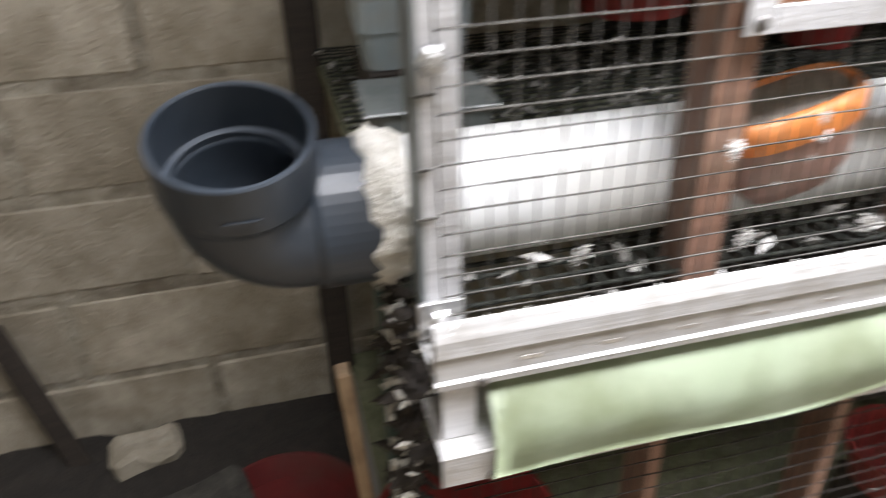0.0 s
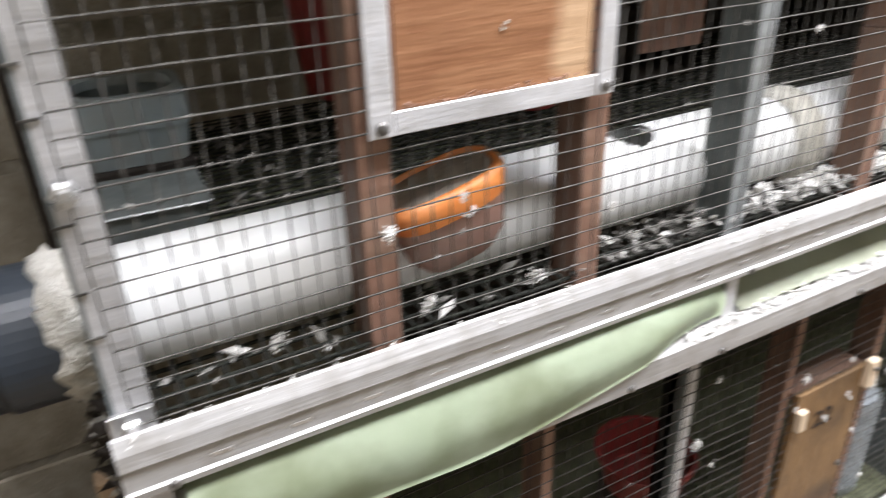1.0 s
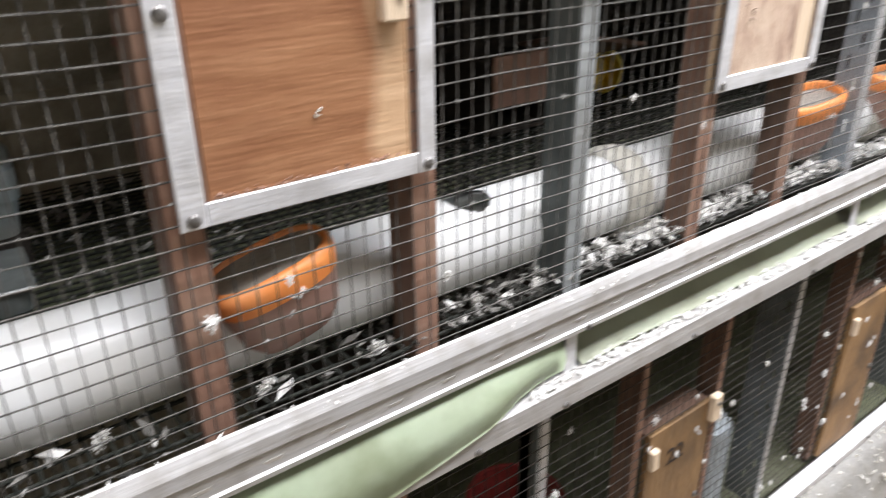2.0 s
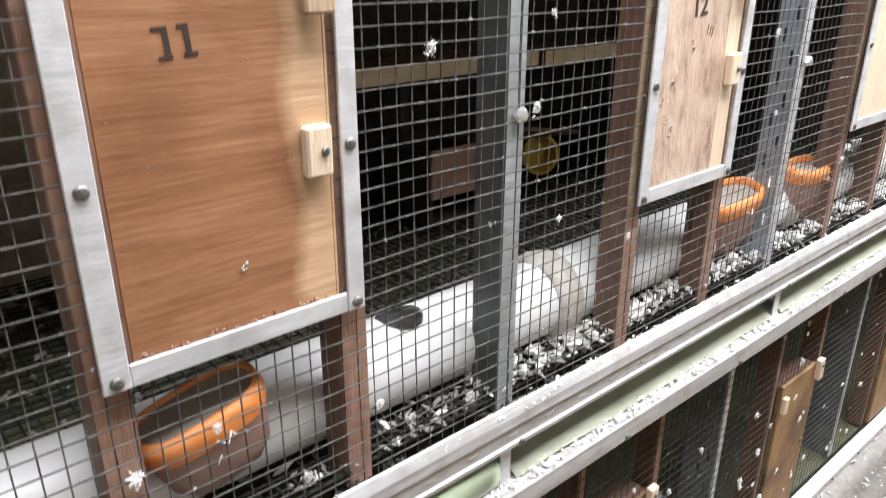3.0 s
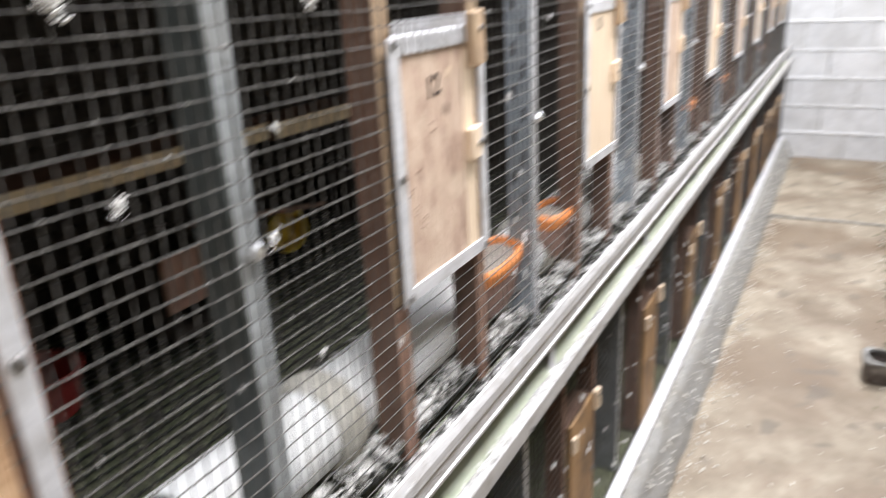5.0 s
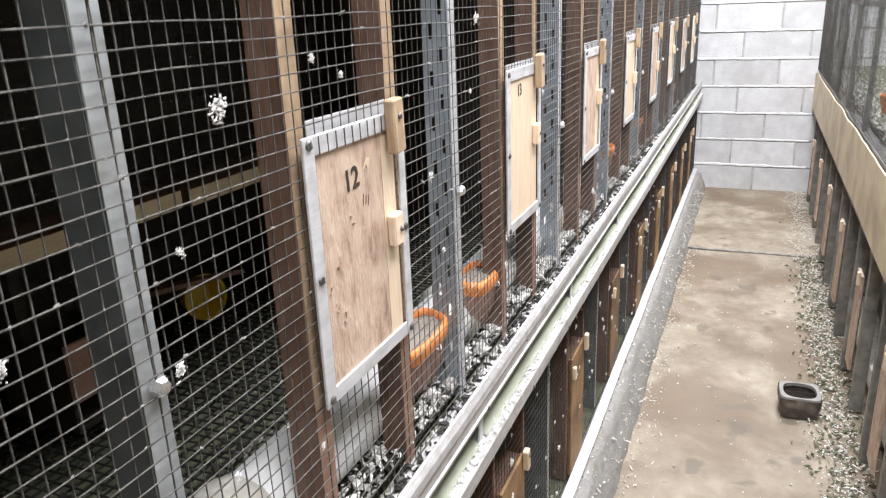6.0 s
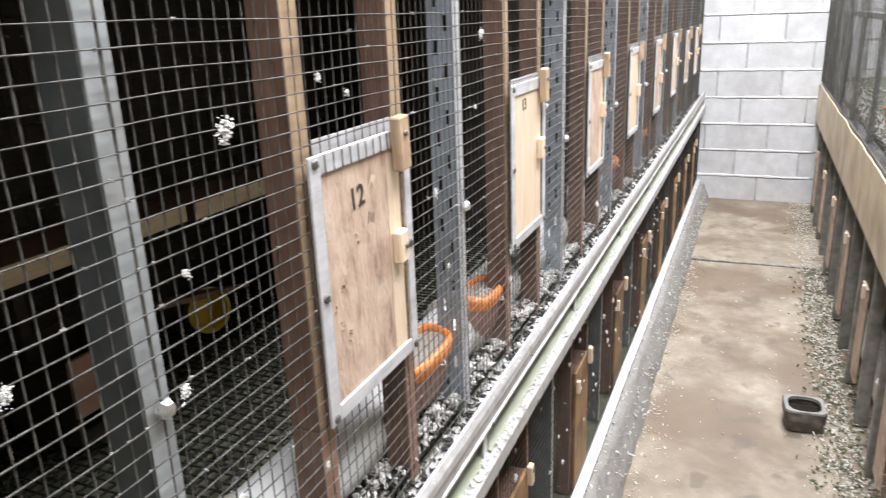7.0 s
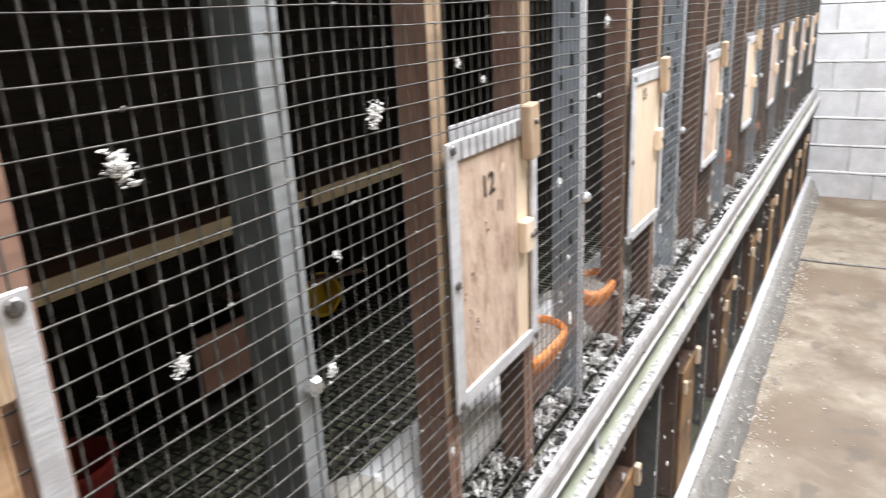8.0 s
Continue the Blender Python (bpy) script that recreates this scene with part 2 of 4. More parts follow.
DUSTY = mat("dust_caked_post", [(0.3, (0.13, 0.122, 0.105)), (0.7, (0.25, 0.235, 0.205))], 18, 0.9, 0.0, 0.4, dirt=(0.36, 0.34, 0.30), dirt_scale=24, dirt_amount=0.6, rand=0.15)
BLUEMESH = mat("white_plastic_net", [(0.3, (0.52, 0.58, 0.62)), (0.7, (0.68, 0.73, 0.76))], 60, 0.5, bump=0.1)


def stained_panel(name):
    """Plywood grain across, soaked brown by damp with a paler dry band towards its hinge-free edge."""
    m = mat(name, [(0.22, (0.185, 0.072, 0.030)), (0.5, (0.315, 0.145, 0.066)), (0.8, (0.42, 0.218, 0.108))], 8, 0.55, bump=0.15, stretch=(0.6, 3, 7), dirt=(0.20, 0.075, 0.032), dirt_scale=11, dirt_amount=0.8)
    n, l = m.node_tree.nodes, m.node_tree.links
    b = n["Principled BSDF"]
    wet = b.inputs["Base Color"].links[0].from_socket
    co = n.new("ShaderNodeTexCoord")
    sep = n.new("ShaderNodeSeparateXYZ")
    l.new(co.outputs["Object"], sep.inputs[0])
    wob = n.new("ShaderNodeTexNoise")
    wob.inputs["Scale"].default_value, wob.inputs["Detail"].default_value = 13, 5
    l.new(co.outputs["Object"], wob.inputs["Vector"])
    add = n.new("ShaderNodeMath")
    add.operation = "MULTIPLY_ADD"
    l.new(wob.outputs["Fac"], add.inputs[0])
    add.inputs[1].default_value = 0.045
    l.new(sep.outputs["X"], add.inputs[2])
    edge = n.new("ShaderNodeMapRange")
    edge.inputs["From Min"].default_value, edge.inputs["From Max"].default_value = 0.190, 0.206
    l.new(add.outputs[0], edge.inputs["Value"])
    grain = n.new("ShaderNodeTexNoise")
    grain.inputs["Scale"].default_value, grain.inputs["Detail"].default_value = 9, 6
    stretch = n.new("ShaderNodeMapping")
    stretch.inputs["Scale"].default_value = (0.7, 3, 8)
    l.new(co.outputs["Object"], stretch.inputs["Vector"])
    l.new(stretch.outputs[0], grain.inputs["Vector"])
    ramp = n.new("ShaderNodeValToRGB")
    e = ramp.color_ramp.elements
    e[0].position, e[0].color = 0.3, (0.47, 0.285, 0.155, 1)
    e[1].position, e[1].color = 0.7, (0.64, 0.43, 0.26, 1)
    l.new(grain.outputs["Fac"], ramp.inputs[0])
    mix = n.new("ShaderNodeMix")
    mix.data_type = "RGBA"
    l.new(edge.outputs[0], mix.inputs["Factor"])
    l.new(wet, mix.inputs["A"])
    l.new(ramp.outputs[0], mix.inputs["B"])
    l.new(mix.outputs["Result"], b.inputs["Base Color"])
    return m


PLY_DAMP = stained_panel("damp_stained_plywood")


# ---- builders ----
def finish(name, bm, materials, smooth=False):
    me = bpy.data.meshes.new(name)
    bmesh.ops.recalc_face_normals(bm, faces=bm.faces)
    bm.to_mesh(me)
    bm.free()
    for m in (materials if isinstance(materials, (list, tuple)) else [materials]):
        me.materials.append(m)
    if smooth:
        for p in me.polygons:
            p.use_smooth = True
    return me


def part(name, bm, material, parent=None, label="", smooth=False, at=None):
    me = bm if isinstance(bm, bpy.types.Mesh) else finish(name, bm, material, smooth)
    ob = new(name, me)
    if at is not None:
        ob.matrix_basis = at
    if parent is not None:
        ob.parent = parent
    if label:
        tagged(ob, label)
    return ob


def thing(name, label, category, group="", kind="", at=None):
    ob = new(name)
    ob.empty_display_size = 0.03
    if at is not None:
        ob.matrix_basis = at
    return tagged(ob, label, category, group, kind)


def box(x0, x1, y0, y1, z0, z1, bevel=0.0, bm=None, mat_index=0, front_index=None):
    """A box with softened edges, added to bm."""
    own = bmesh.new()
    bmesh.ops.create_cube(own, size=1)
    for v in own.verts:
        v.co = ((x0 + x1) / 2 + v.co.x * (x1 - x0), (y0 + y1) / 2 + v.co.y * (y1 - y0), (z0 + z1) / 2 + v.co.z * (z1 - z0))
    for f in own.faces:
        f.material_index = mat_index
        if front_index is not None and f.normal.y < -0.9:
            f.material_index = front_index
    if bevel:
        bmesh.ops.bevel(own, geom=own.edges[:], offset=bevel, segments=1, affect="EDGES", clamp_overlap=True)
    if bm is None:
        return own
    me = bpy.data.meshes.new("tmp")
    own.to_mesh(me)
    own.free()
    bm.from_mesh(me)
    bpy.data.meshes.remove(me)
    return bm


def tube_mesh(name, lines, radius, material, sides=4):
    """Joined thin tubes along polylines; radius is a number or a function of the point."""
    verts, faces = [], []
    for line in lines:
        line = [Vector(p) for p in line]
        base = len(verts)
        for i, p in enumerate(line):
            d = (line[min(i + 1, len(line) - 1)] - line[max(i - 1, 0)]).normalized()
            u = d.cross(Vector((0.31, 0.53, 0.79))).normalized()
            w = d.cross(u)
            r = radius * random.uniform(0.8, 1.25)
            for k in range(sides):
                a = 2 * math.pi * k / sides
                verts.append(p + u * (r * math.cos(a)) + w * (r * math.sin(a)))
        for i in range(len(line) - 1):
            for k in range(sides):
                a, b = base + i * sides + k, base + i * sides + (k + 1) % sides
                faces.append((a, b, b + sides, a + sides))
    me = bpy.data.meshes.new(name)
    me.from_pydata(verts, [], faces)
    me.materials.append(material)
    for p in me.polygons:
        p.use_smooth = True
    return me


def lathe(profile, segments=40, bm=None, axis="z"):
    """A turned shape: profile of (radius, height) pairs."""
    bm = bm or bmesh.new()
    rings = []
    for r, h in profile:
        ring = []
        for k in range(segments):
            a = 2 * math.pi * k / segments
            p = (r * math.cos(a), r * math.sin(a), h)
            ring.append(bm.verts.new(p if axis == "z" else (p[2], p[0], p[1])))
        rings.append(ring)
    for a, b in zip(rings, rings[1:]):
        for k in range(segments):
            bm.faces.new((a[k], a[(k + 1) % segments], b[(k + 1) % segments], b[k]))
    return bm


def chips(name, count, place, size, material, flat=0.35, seed=1):
    """Joined small uneven flakes; place(rng) gives each one's spot."""
    rng = random.Random(seed)
    verts, faces = [], []
    for _ in range(count):
        c = Vector(place(rng))
        s = size * rng.choice((0.5, 0.7, 1.0, 1.0, 1.5))
        turn = Euler((rng.uniform(-0.6, 0.6), rng.uniform(-0.6, 0.6), rng.uniform(0, 6.28))).to_matrix()
        base = len(verts)
        long = rng.uniform(0.8, 2.0)
        for x, y, z in ((-1, -0.4, 0), (-0.3, 0.5, 0.25), (0.9, 0.35, 0), (0.5, -0.5, -0.1), (0, 0, 1), (0, 0.05, -1)):
            j = Vector((x * long, y, z * flat)) * s * rng.uniform(0.7, 1.2)
            verts.append(c + turn @ j)
        for a in range(4):
            faces.append((base + a, base + (a + 1) % 4, base + 4))
            faces.append((base + (a + 1) % 4, base + a, base + 5))
    me = bpy.data.meshes.new(name)
    me.from_pydata(verts, [], faces)
    me.materials.append(material)
    return me


def screw(parent, x, y, z, r=0.0056, material=None):
    """A round-headed screw whose head faces the aisle, with a slot."""
    bm = lathe([(r, 0.0), (r, -0.0012), (r * 0.7, -0.0026), (0.0003, -0.003)], 12)
    for v in bm.verts:
        v.co = (v.co.x, v.co.z, v.co.y)
    box(-r * 0.8, r * 0.8, -0.0033, -0.0026, -r * 0.14, r * 0.14, 0, bm)
    return part("screw", bm, material or STEEL, parent, at=pose(x, y, z, 0, random.uniform(0, 90), 0))


# measures of the row of pens
BAY = 0.66                 # from door to door
FRONT = 0.38               # the plane of the wire front
BACK = 1.20
FAR = 6.244
DOOR_X = {11: 0.285}
for k in range(12, 20):
    DOOR_X[k] = 0.95 + (k - 12) * BAY
TOP = 1.57
ROOF_Z = 2.75
PITCH = 0.0175

# ---- setting: floor, walls, roof ----
ground = thing("floor", "worn tan concrete aisle floor with damp stains and litter", "floor", kind="structure")
bm = bmesh.new()
nx, ny = 150, 60
grid = []
for i in range(nx + 1):
    x = -1.5 + (FAR + 1.5) * i / nx
    row = []
    for j in range(ny + 1):
        y = -1.3 + 2.5 * j / ny
        step = 0.012 if x > 4.72 + 0.03 * noise.noise((y * 4, 0, 0)) else 0.0
        row.append(bm.verts.new((x, y, step + 0.004 * noise.noise((x * 2, y * 2, 0)) + 0.0015 * noise.noise((x * 12, y * 12, 3)))))
    grid.append(row)
for a, b in zip(grid, grid[1:]):
    for j in range(ny):
        bm.faces.new((a[j], b[j], b[j + 1], a[j + 1]))
part("slab", bm, FLOOR, ground, smooth=True)


def block_wall(name, label, along, fixed, start, end, height, thick, face, block_mat, mortar_mat, offset=0.0, length=0.47, course=0.196, z0=0.0, joint=0.012, recess=0.006, joints=()):
    """A wall of concrete blocks laid in running bond; face is +1 or -1, the side that its blocks show on."""
    wall = thing(name, label, "wall", kind="structure")
    core = (start, end, fixed, fixed + thick) if face < 0 else (start, end, fixed - thick, fixed)
    y0, y1 = core[2] + (recess if face < 0 else 0), core[3] - (recess if face > 0 else 0)
    bm = box(start, end, y0, y1, -0.05, height) if along == "x" else box(y0, y1, start, end, -0.05, height)
    part("mortar_core", bm, mortar_mat, wall)
    full = {}
    i = 0
    z = z0
    while z < height - 0.02:
        a = start - (length / 2 if i % 2 else 0) - offset
        if joints:
            a = start - length + (joints[i % len(joints)] - start) % length
        while a < end:
            lo, hi = max(a + joint / 2, start), min(a + length - joint / 2, end)
            a += length
            if hi - lo < 0.02:
                continue
            top = min(course - joint, height - z)
            key = (round(hi - lo, 3), round(top, 3), i % 3)
            if key not in full:
                w = hi - lo
                bmb = box(0, w, 0, 0.03, 0, top, 0.004) if along == "x" else box(0, 0.03, 0, w, 0, top, 0.004)
                full[key] = finish("block", bmb, block_mat)
            dz = random.uniform(-0.003, 0.003)
            d = random.uniform(0, 0.003)
            if along == "x":
                at = pose(lo, fixed - d if face < 0 else fixed - 0.03 + d, z + dz)
            else:
                at = pose(fixed - d if face < 0 else fixed - 0.03 + d, lo, z + dz)
            part("block", full[key], None, wall, at=at)
        z += course
        i += 1
    return wall


# ---- pens: shared frame ----
def angle_post(name, label, x, z0, z1, width=0.03, depth=0.042, y=FRONT + 0.006, holes=True, group="metal posts", steel=None):
    """A slotted steel angle: a narrow flange to the aisle, a deep flange with slots running inward."""
    post = thing(name, label, "metal post", group, at=pose(x, y, z0))
    h = z1 - z0
    # aisle flange coloured paler than the slotted one, as the light falls
    part("front_flange", box(0.003, width, 0, 0.003, 0, h, 0.0006), GALVPALE if steel is GALVSHADE else ALU, post)
    bm = bmesh.new()
    ys = [0.0, 0.010, 0.016, 0.026, 0.032, depth]
    zs = [0.0]
    k = 0
    while zs[-1] < h - 0.03:
        zs.append(zs[-1] + (0.022 if k % 2 else 0.012))
        k += 1
    zs.append(h)
    sheet = [[[bm.verts.new((sx, yy, zz)) for zz in zs] for yy in ys] for sx in (0.0, 0.003)]
    for s in (0, 1):
        for i in range(len(ys) - 1):
            for j in range(len(zs) - 1):
                if holes and ((i == 1 and j % 4 == 1) or (i == 3 and j % 4 == 3)):
                    continue
                bm.faces.new((sheet[s][i][j], sheet[s][i + 1][j], sheet[s][i + 1][j + 1], sheet[s][i][j + 1]))
    for j in range(len(zs) - 1):
        for i in (0, len(ys) - 1):
            bm.faces.new((sheet[0][i][j], sheet[0][i][j + 1], sheet[1][i][j + 1], sheet[1][i][j]))
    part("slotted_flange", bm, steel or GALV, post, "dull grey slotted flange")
    return post


def stud(x, z0, z1, width=0.031, depth=0.038, y=FRONT + 0.006, label="brown-stained wooden post with a paler front edge", pale_from=0.0):
    if pale_from:
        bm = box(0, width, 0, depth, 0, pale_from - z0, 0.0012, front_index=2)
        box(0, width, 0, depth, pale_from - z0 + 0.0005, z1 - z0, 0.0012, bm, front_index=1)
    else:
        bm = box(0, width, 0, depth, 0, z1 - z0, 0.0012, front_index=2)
    ob = part("wooden_post", bm, [STAIN, RAW, STAIN_PALE], at=pose(x, y, z0))
    return tagged(ob, label, "wooden post", "wooden posts of the pens")


def wire_panel(name, label, x0, x1, z0, z1, y=FRONT, pitch=PITCH, bulge=0.004, seed=1, dust=120, radius=0.00072, wire=None):
    """Welded wire front: uprights behind, level wires before, slightly wavy, with dust lumps."""
    rng = random.Random(seed)
    panel = thing(name, label, "wire mesh", "wire mesh fronts", kind="stuff")

    def warp(x, z):
        e = 4 * (x - x0) * (x1 - x) / (x1 - x0) ** 2
        return (0.0016 * noise.noise((x * 9, z * 9, seed)), -bulge * e * noise.noise((x * 3, z * 3, seed + 5)), 0.0022 * noise.noise((x * 7, z * 5, seed + 9)))

    level, upright, lumps = [], [], []
    nz, nxw = int((z1 - z0) / pitch), int(round((x1 - x0) / pitch))
    for i in range(nz + 1):
        z = z0 + i * pitch
        line = []
        n = 26
        for j in range(n + 1):
            x = x0 + (x1 - x0) * j / n
            a, b, c = warp(x, z)
            line.append((x, y + b - 0.0009, z + c))
        level.append(line)
    for i in range(nxw + 1):
        x = x0 + (x1 - x0) * i / nxw
        line = []
        n = int((z1 - z0) / 0.04)
        for j in range(n + 1):
            z = z0 + (z1 - z0) * j / n
            a, b, c = warp(x, z)
            line.append((x + a, y + b + 0.0006, z))
        upright.append(line)
    part("level_wires", tube_mesh("level_wires", level, radius, wire or WIRE), None, panel)
    part("upright_wires", tube_mesh("upright_wires", upright, radius, wire or WIRE), None, panel)
    if dust:
        def spot(r):
            x = x0 + (x1 - x0) * r.randint(0, nxw) / nxw
            z = z0 + pitch * r.randint(0, nz)
            if r.random() < 0.5:
                x += r.uniform(-0.5, 0.5) * pitch
            a, b, c = warp(x, z)
            return (x, y + b, z + c)
        part("dust_lumps", chips("dust_lumps", dust, spot, 0.0019, GREYFLUFF, 0.8, seed), None, panel)
    return panel


def text_part(words, size, x, y, z, parent, material=INK, tilt=0.0):
    cu = bpy.data.curves.new("number", "FONT")
    cu.body, cu.size, cu.extrude, cu.align_x, cu.offset = words, size, 0.0002, "CENTER", 0.0006
    tmp = bpy.data.objects.new("tmp_number", cu)
    scene.collection.objects.link(tmp)
    me = bpy.data.meshes.new_from_object(tmp)
    bpy.data.objects.remove(tmp)
    me.materials.clear()
    me.materials.append(material)
    return part("number", me, None, parent, "burnt-in dark number", at=pose(x, y, z, 90, tilt, 0))


def pen_door(x, w, z0, z1, panel_mats, label, number=None, top_block=True, latch_z=0.5, pale=0.22, y=FRONT - 0.003, num_at=(0.38, 0.83), lean=0.0):
    """A plywood door in a frame of screwed aluminium strips, with wooden turn-buttons."""
    h = z1 - z0
    door = thing("pen_door", label, "cage door", "doors of the upper pens", at=pose(x, y, z0, 0, lean, 0))
    s, t = 0.021, 0.0035
    gap = 0.006
    bm = box(s + 0.004, w * (1 - pale), 0.0, 0.009, s * 0.8, h - s * 0.9, 0.0008)
    box(w * (1 - pale), w - s - gap + 0.002, 0.0, 0.009, s * 0.8, h - s * 0.9, 0.0008, bm, mat_index=1)
    part("panel", bm, panel_mats, door)
    # added strips: their brown draws the dark gaps between panel and frame
    part("edge_strip", box(s - 0.006, s + 0.0035, -0.001, 0.008, s * 0.8, h - s * 0.9), STAIN, door, "brown strip whose colour stands for a dark gap")
    part("edge_strip", box(w - s - gap + 0.002, w - s + 0.004, 0.002, 0.009, s * 0.8, h - s * 0.9), STAIN, door, "brown strip whose colour stands for a dark gap")
    part("frame_strip", box(0, s, -t, 0, 0, h, 0.0008), ALU, door)
    part("frame_strip", box(w - s * 0.85, w, -t, 0, 0, h, 0.0008), ALU, door)
    part("frame_strip", box(s + 0.0005, w - s * 0.85 - 0.0005, -t * 0.8, 0.0006, 0, s * 0.9, 0.0008), ALU, door)
    part("frame_strip", box(s + 0.0005, w - s * 0.85 - 0.0005, -t * 0.8, 0.0006, h - s, h, 0.0008), ALU, door)
    for sx, sz in ((s / 2, 0.008), (s / 2, h * 0.5), (s / 2, h - 0.008), (w - s * 0.42, 0.008), (w - s * 0.42, h * 0.5), (w - s * 0.42, h - 0.008)):
        screw(door, sx, -t, sz)
    latch = part("latch_block", box(-0.012, 0.012, -0.012, 0, -0.021, 0.021, 0.002), PLY_UP_PALE, door, "pale wooden turn-button", at=pose(w - 0.043, -0.0005, h * latch_z, 0, random.uniform(-4, 4), 0))
    screw(latch, 0.004, -0.0122, 0.0, 0.004)
    if top_block:
        b = part("latch_block", box(-0.0135, 0.0135, -0.014, 0, -0.033, 0.033, 0.002), RAW, door, "wooden turn-button", at=pose(w - 0.038, -0.0042, h - 0.016, 0, random.uniform(-6, 6), 0))
        screw(b, 0.0, -0.0142, 0.012, 0.004)
    if number:
        num = text_part(number, 0.035 if number == "12" else 0.030, w * num_at[0], -0.0006, h * num_at[1], door, tilt=-4)
        if number == "11":
            for sx in (-0.0095, 0.0085):
                part("serif", box(sx - 0.005, sx + 0.005, -0.0001, 0.0003, -0.0012, 0.0016), INK, num, at=pose(0, 0, 0, -90, 0, 0))
                part("serif", box(sx - 0.007, sx + 0.001, -0.0001, 0.0003, 0.0185, 0.0212), INK, num, at=pose(0, 0, 0, -90, 0, 0))
    return door


def feed_dish(x, y, z, length=0.118, width=0.058, height=0.085, turn=0.0, tilt=14.0, roll=0.0, level=-0.004):
    """A hooked-on drinker-style feed cup: flared orange rim over a tapered dusty brown cup."""
    dish = thing("feed_dish", "orange-rimmed brown plastic feed dish hooked inside the wire", "feed dish", "feed dishes", at=pose(x, y, z, tilt, roll, turn))

    lean = math.tan(radians(tilt)) * 1.0

    def oval(a, b, zz, n=28, lean=0.0):
        pts = []
        for k in range(n):
            t = 2 * math.pi * k / n
            c, s = math.cos(t), math.sin(t)
            px = math.copysign(abs(c) ** 0.65, c) * a
            py = math.copysign(abs(s) ** 0.75, s) * b
            pts.append((px, py + lean * min(0.0, zz), zz))
        return pts

    def loft(rings, close_end=False):
        bm = bmesh.new()
        vs = [[bm.verts.new(p) for p in r] for r in rings]
        n = len(vs[0])
        for a, b in zip(vs, vs[1:]):
            for k in range(n):
                bm.faces.new((a[k], a[(k + 1) % n], b[(k + 1) % n], b[k]))
        if close_end:
            bm.faces.new(vs[-1])
        return bm

    L, Wd = length / 2, width / 2
    rim = loft([oval(L * 0.95, Wd * 0.93, -0.026, lean=lean * 0.5), oval(L * 0.985, Wd * 0.99, -0.016, lean=lean * 0.3), oval(L, Wd, -0.009), oval(L * 0.985, Wd * 0.97, -0.004),
                oval(L * 0.89, Wd * 0.79, 0.001), oval(L * 0.86, Wd * 0.73, 0.0), oval(L * 0.85, Wd * 0.71, -0.012)])
    part("rim", rim, ORANGE, dish, "bright orange rim", True)
    part("cup", loft([oval(L * 0.93, Wd * 0.90, -0.018, lean=lean * 0.5), oval(L * 0.90, Wd * 0.82, -height * 0.45, lean=lean * 0.6), oval(L * 0.80, Wd * 0.66, -height * 0.8, lean=lean * 0.7), oval(L * 0.60, Wd * 0.46, -height, lean=lean * 0.7)], True), BROWNPL, dish, "dusty translucent brown cup", True)
    part("feed", loft([oval(L * 0.86, Wd * 0.72, level), oval(L * 0.4, Wd * 0.3, level + 0.003), oval(L * 0.02, Wd * 0.02, level + 0.004)]), FEED, dish, "pale seed mix")
    part("tie_wire", tube_mesh("tie_wire", [[(-0.002, -Wd - 0.003, -0.018), (0.006, -Wd - 0.009, -0.022), (0.012, -Wd - 0.003, -0.017), (0.016, -Wd + 0.001, -0.028)]], 0.0012, PVC), None, dish, "white tie wire")
    return dish


def feather(at, size=0.012, seed=0, material=None, group="feathers on the wire"):
    """A tuft of white down: many tiny flakes thinning out from a core, with a trailing wisp."""
    tail = Vector((random.Random(seed).uniform(-0.8, 0.8), 0, -1)).normalized()

    def spot(q):
        d = Vector((q.gauss(0, 0.24), q.gauss(0, 0.12), q.gauss(0, 0.24))) * size
        if q.random() < 0.3:
            d += tail * size * q.uniform(0.2, 0.8)
        return d
    me = chips("feather", 130, spot, size * 0.115, material or WHITEFLUFF, 0.6, seed + 500)
    ob = part("feather", me, None, at=pose(*at))
    return tagged(ob, "white down feather stuck on wire or metal", "feather", group, "stuff")


# ---- left row: rails and sheets ----
X0, X1 = 0.063, FAR - 0.01


def rail(name, label, prof, seams, screw_y, screw_z):
    """A folded metal rail: its section swept along the row with a slight waver."""
    r = thing(name, label, "metal rail")
    n = 60
    bm = bmesh.new()
    rows = []
    for i in range(n + 1):
        x = X0 - 0.004 + (X1 - X0) * i / n
        w = 0.0012 * noise.noise((x * 2.2, prof[0][1], 1))
        w2 = 0.0014 * noise.noise((x * 1.7, prof[0][1], 4))
        rows.append([bm.verts.new((x, y + w, z + w2)) for y, z in prof])
    m = len(prof)
    for a, b in zip(rows, rows[1:]):
        for k in range(m):
            bm.faces.new((a[k], a[(k + 1) % m], b[(k + 1) % m], b[k]))
    bm.faces.new(rows[0])
    bm.faces.new(rows[-1])
    part("bar", bm, ALU_RAIL, r)
    for x in seams:
        screw(r, x, screw_y, screw_z, 0.0045)
    return r


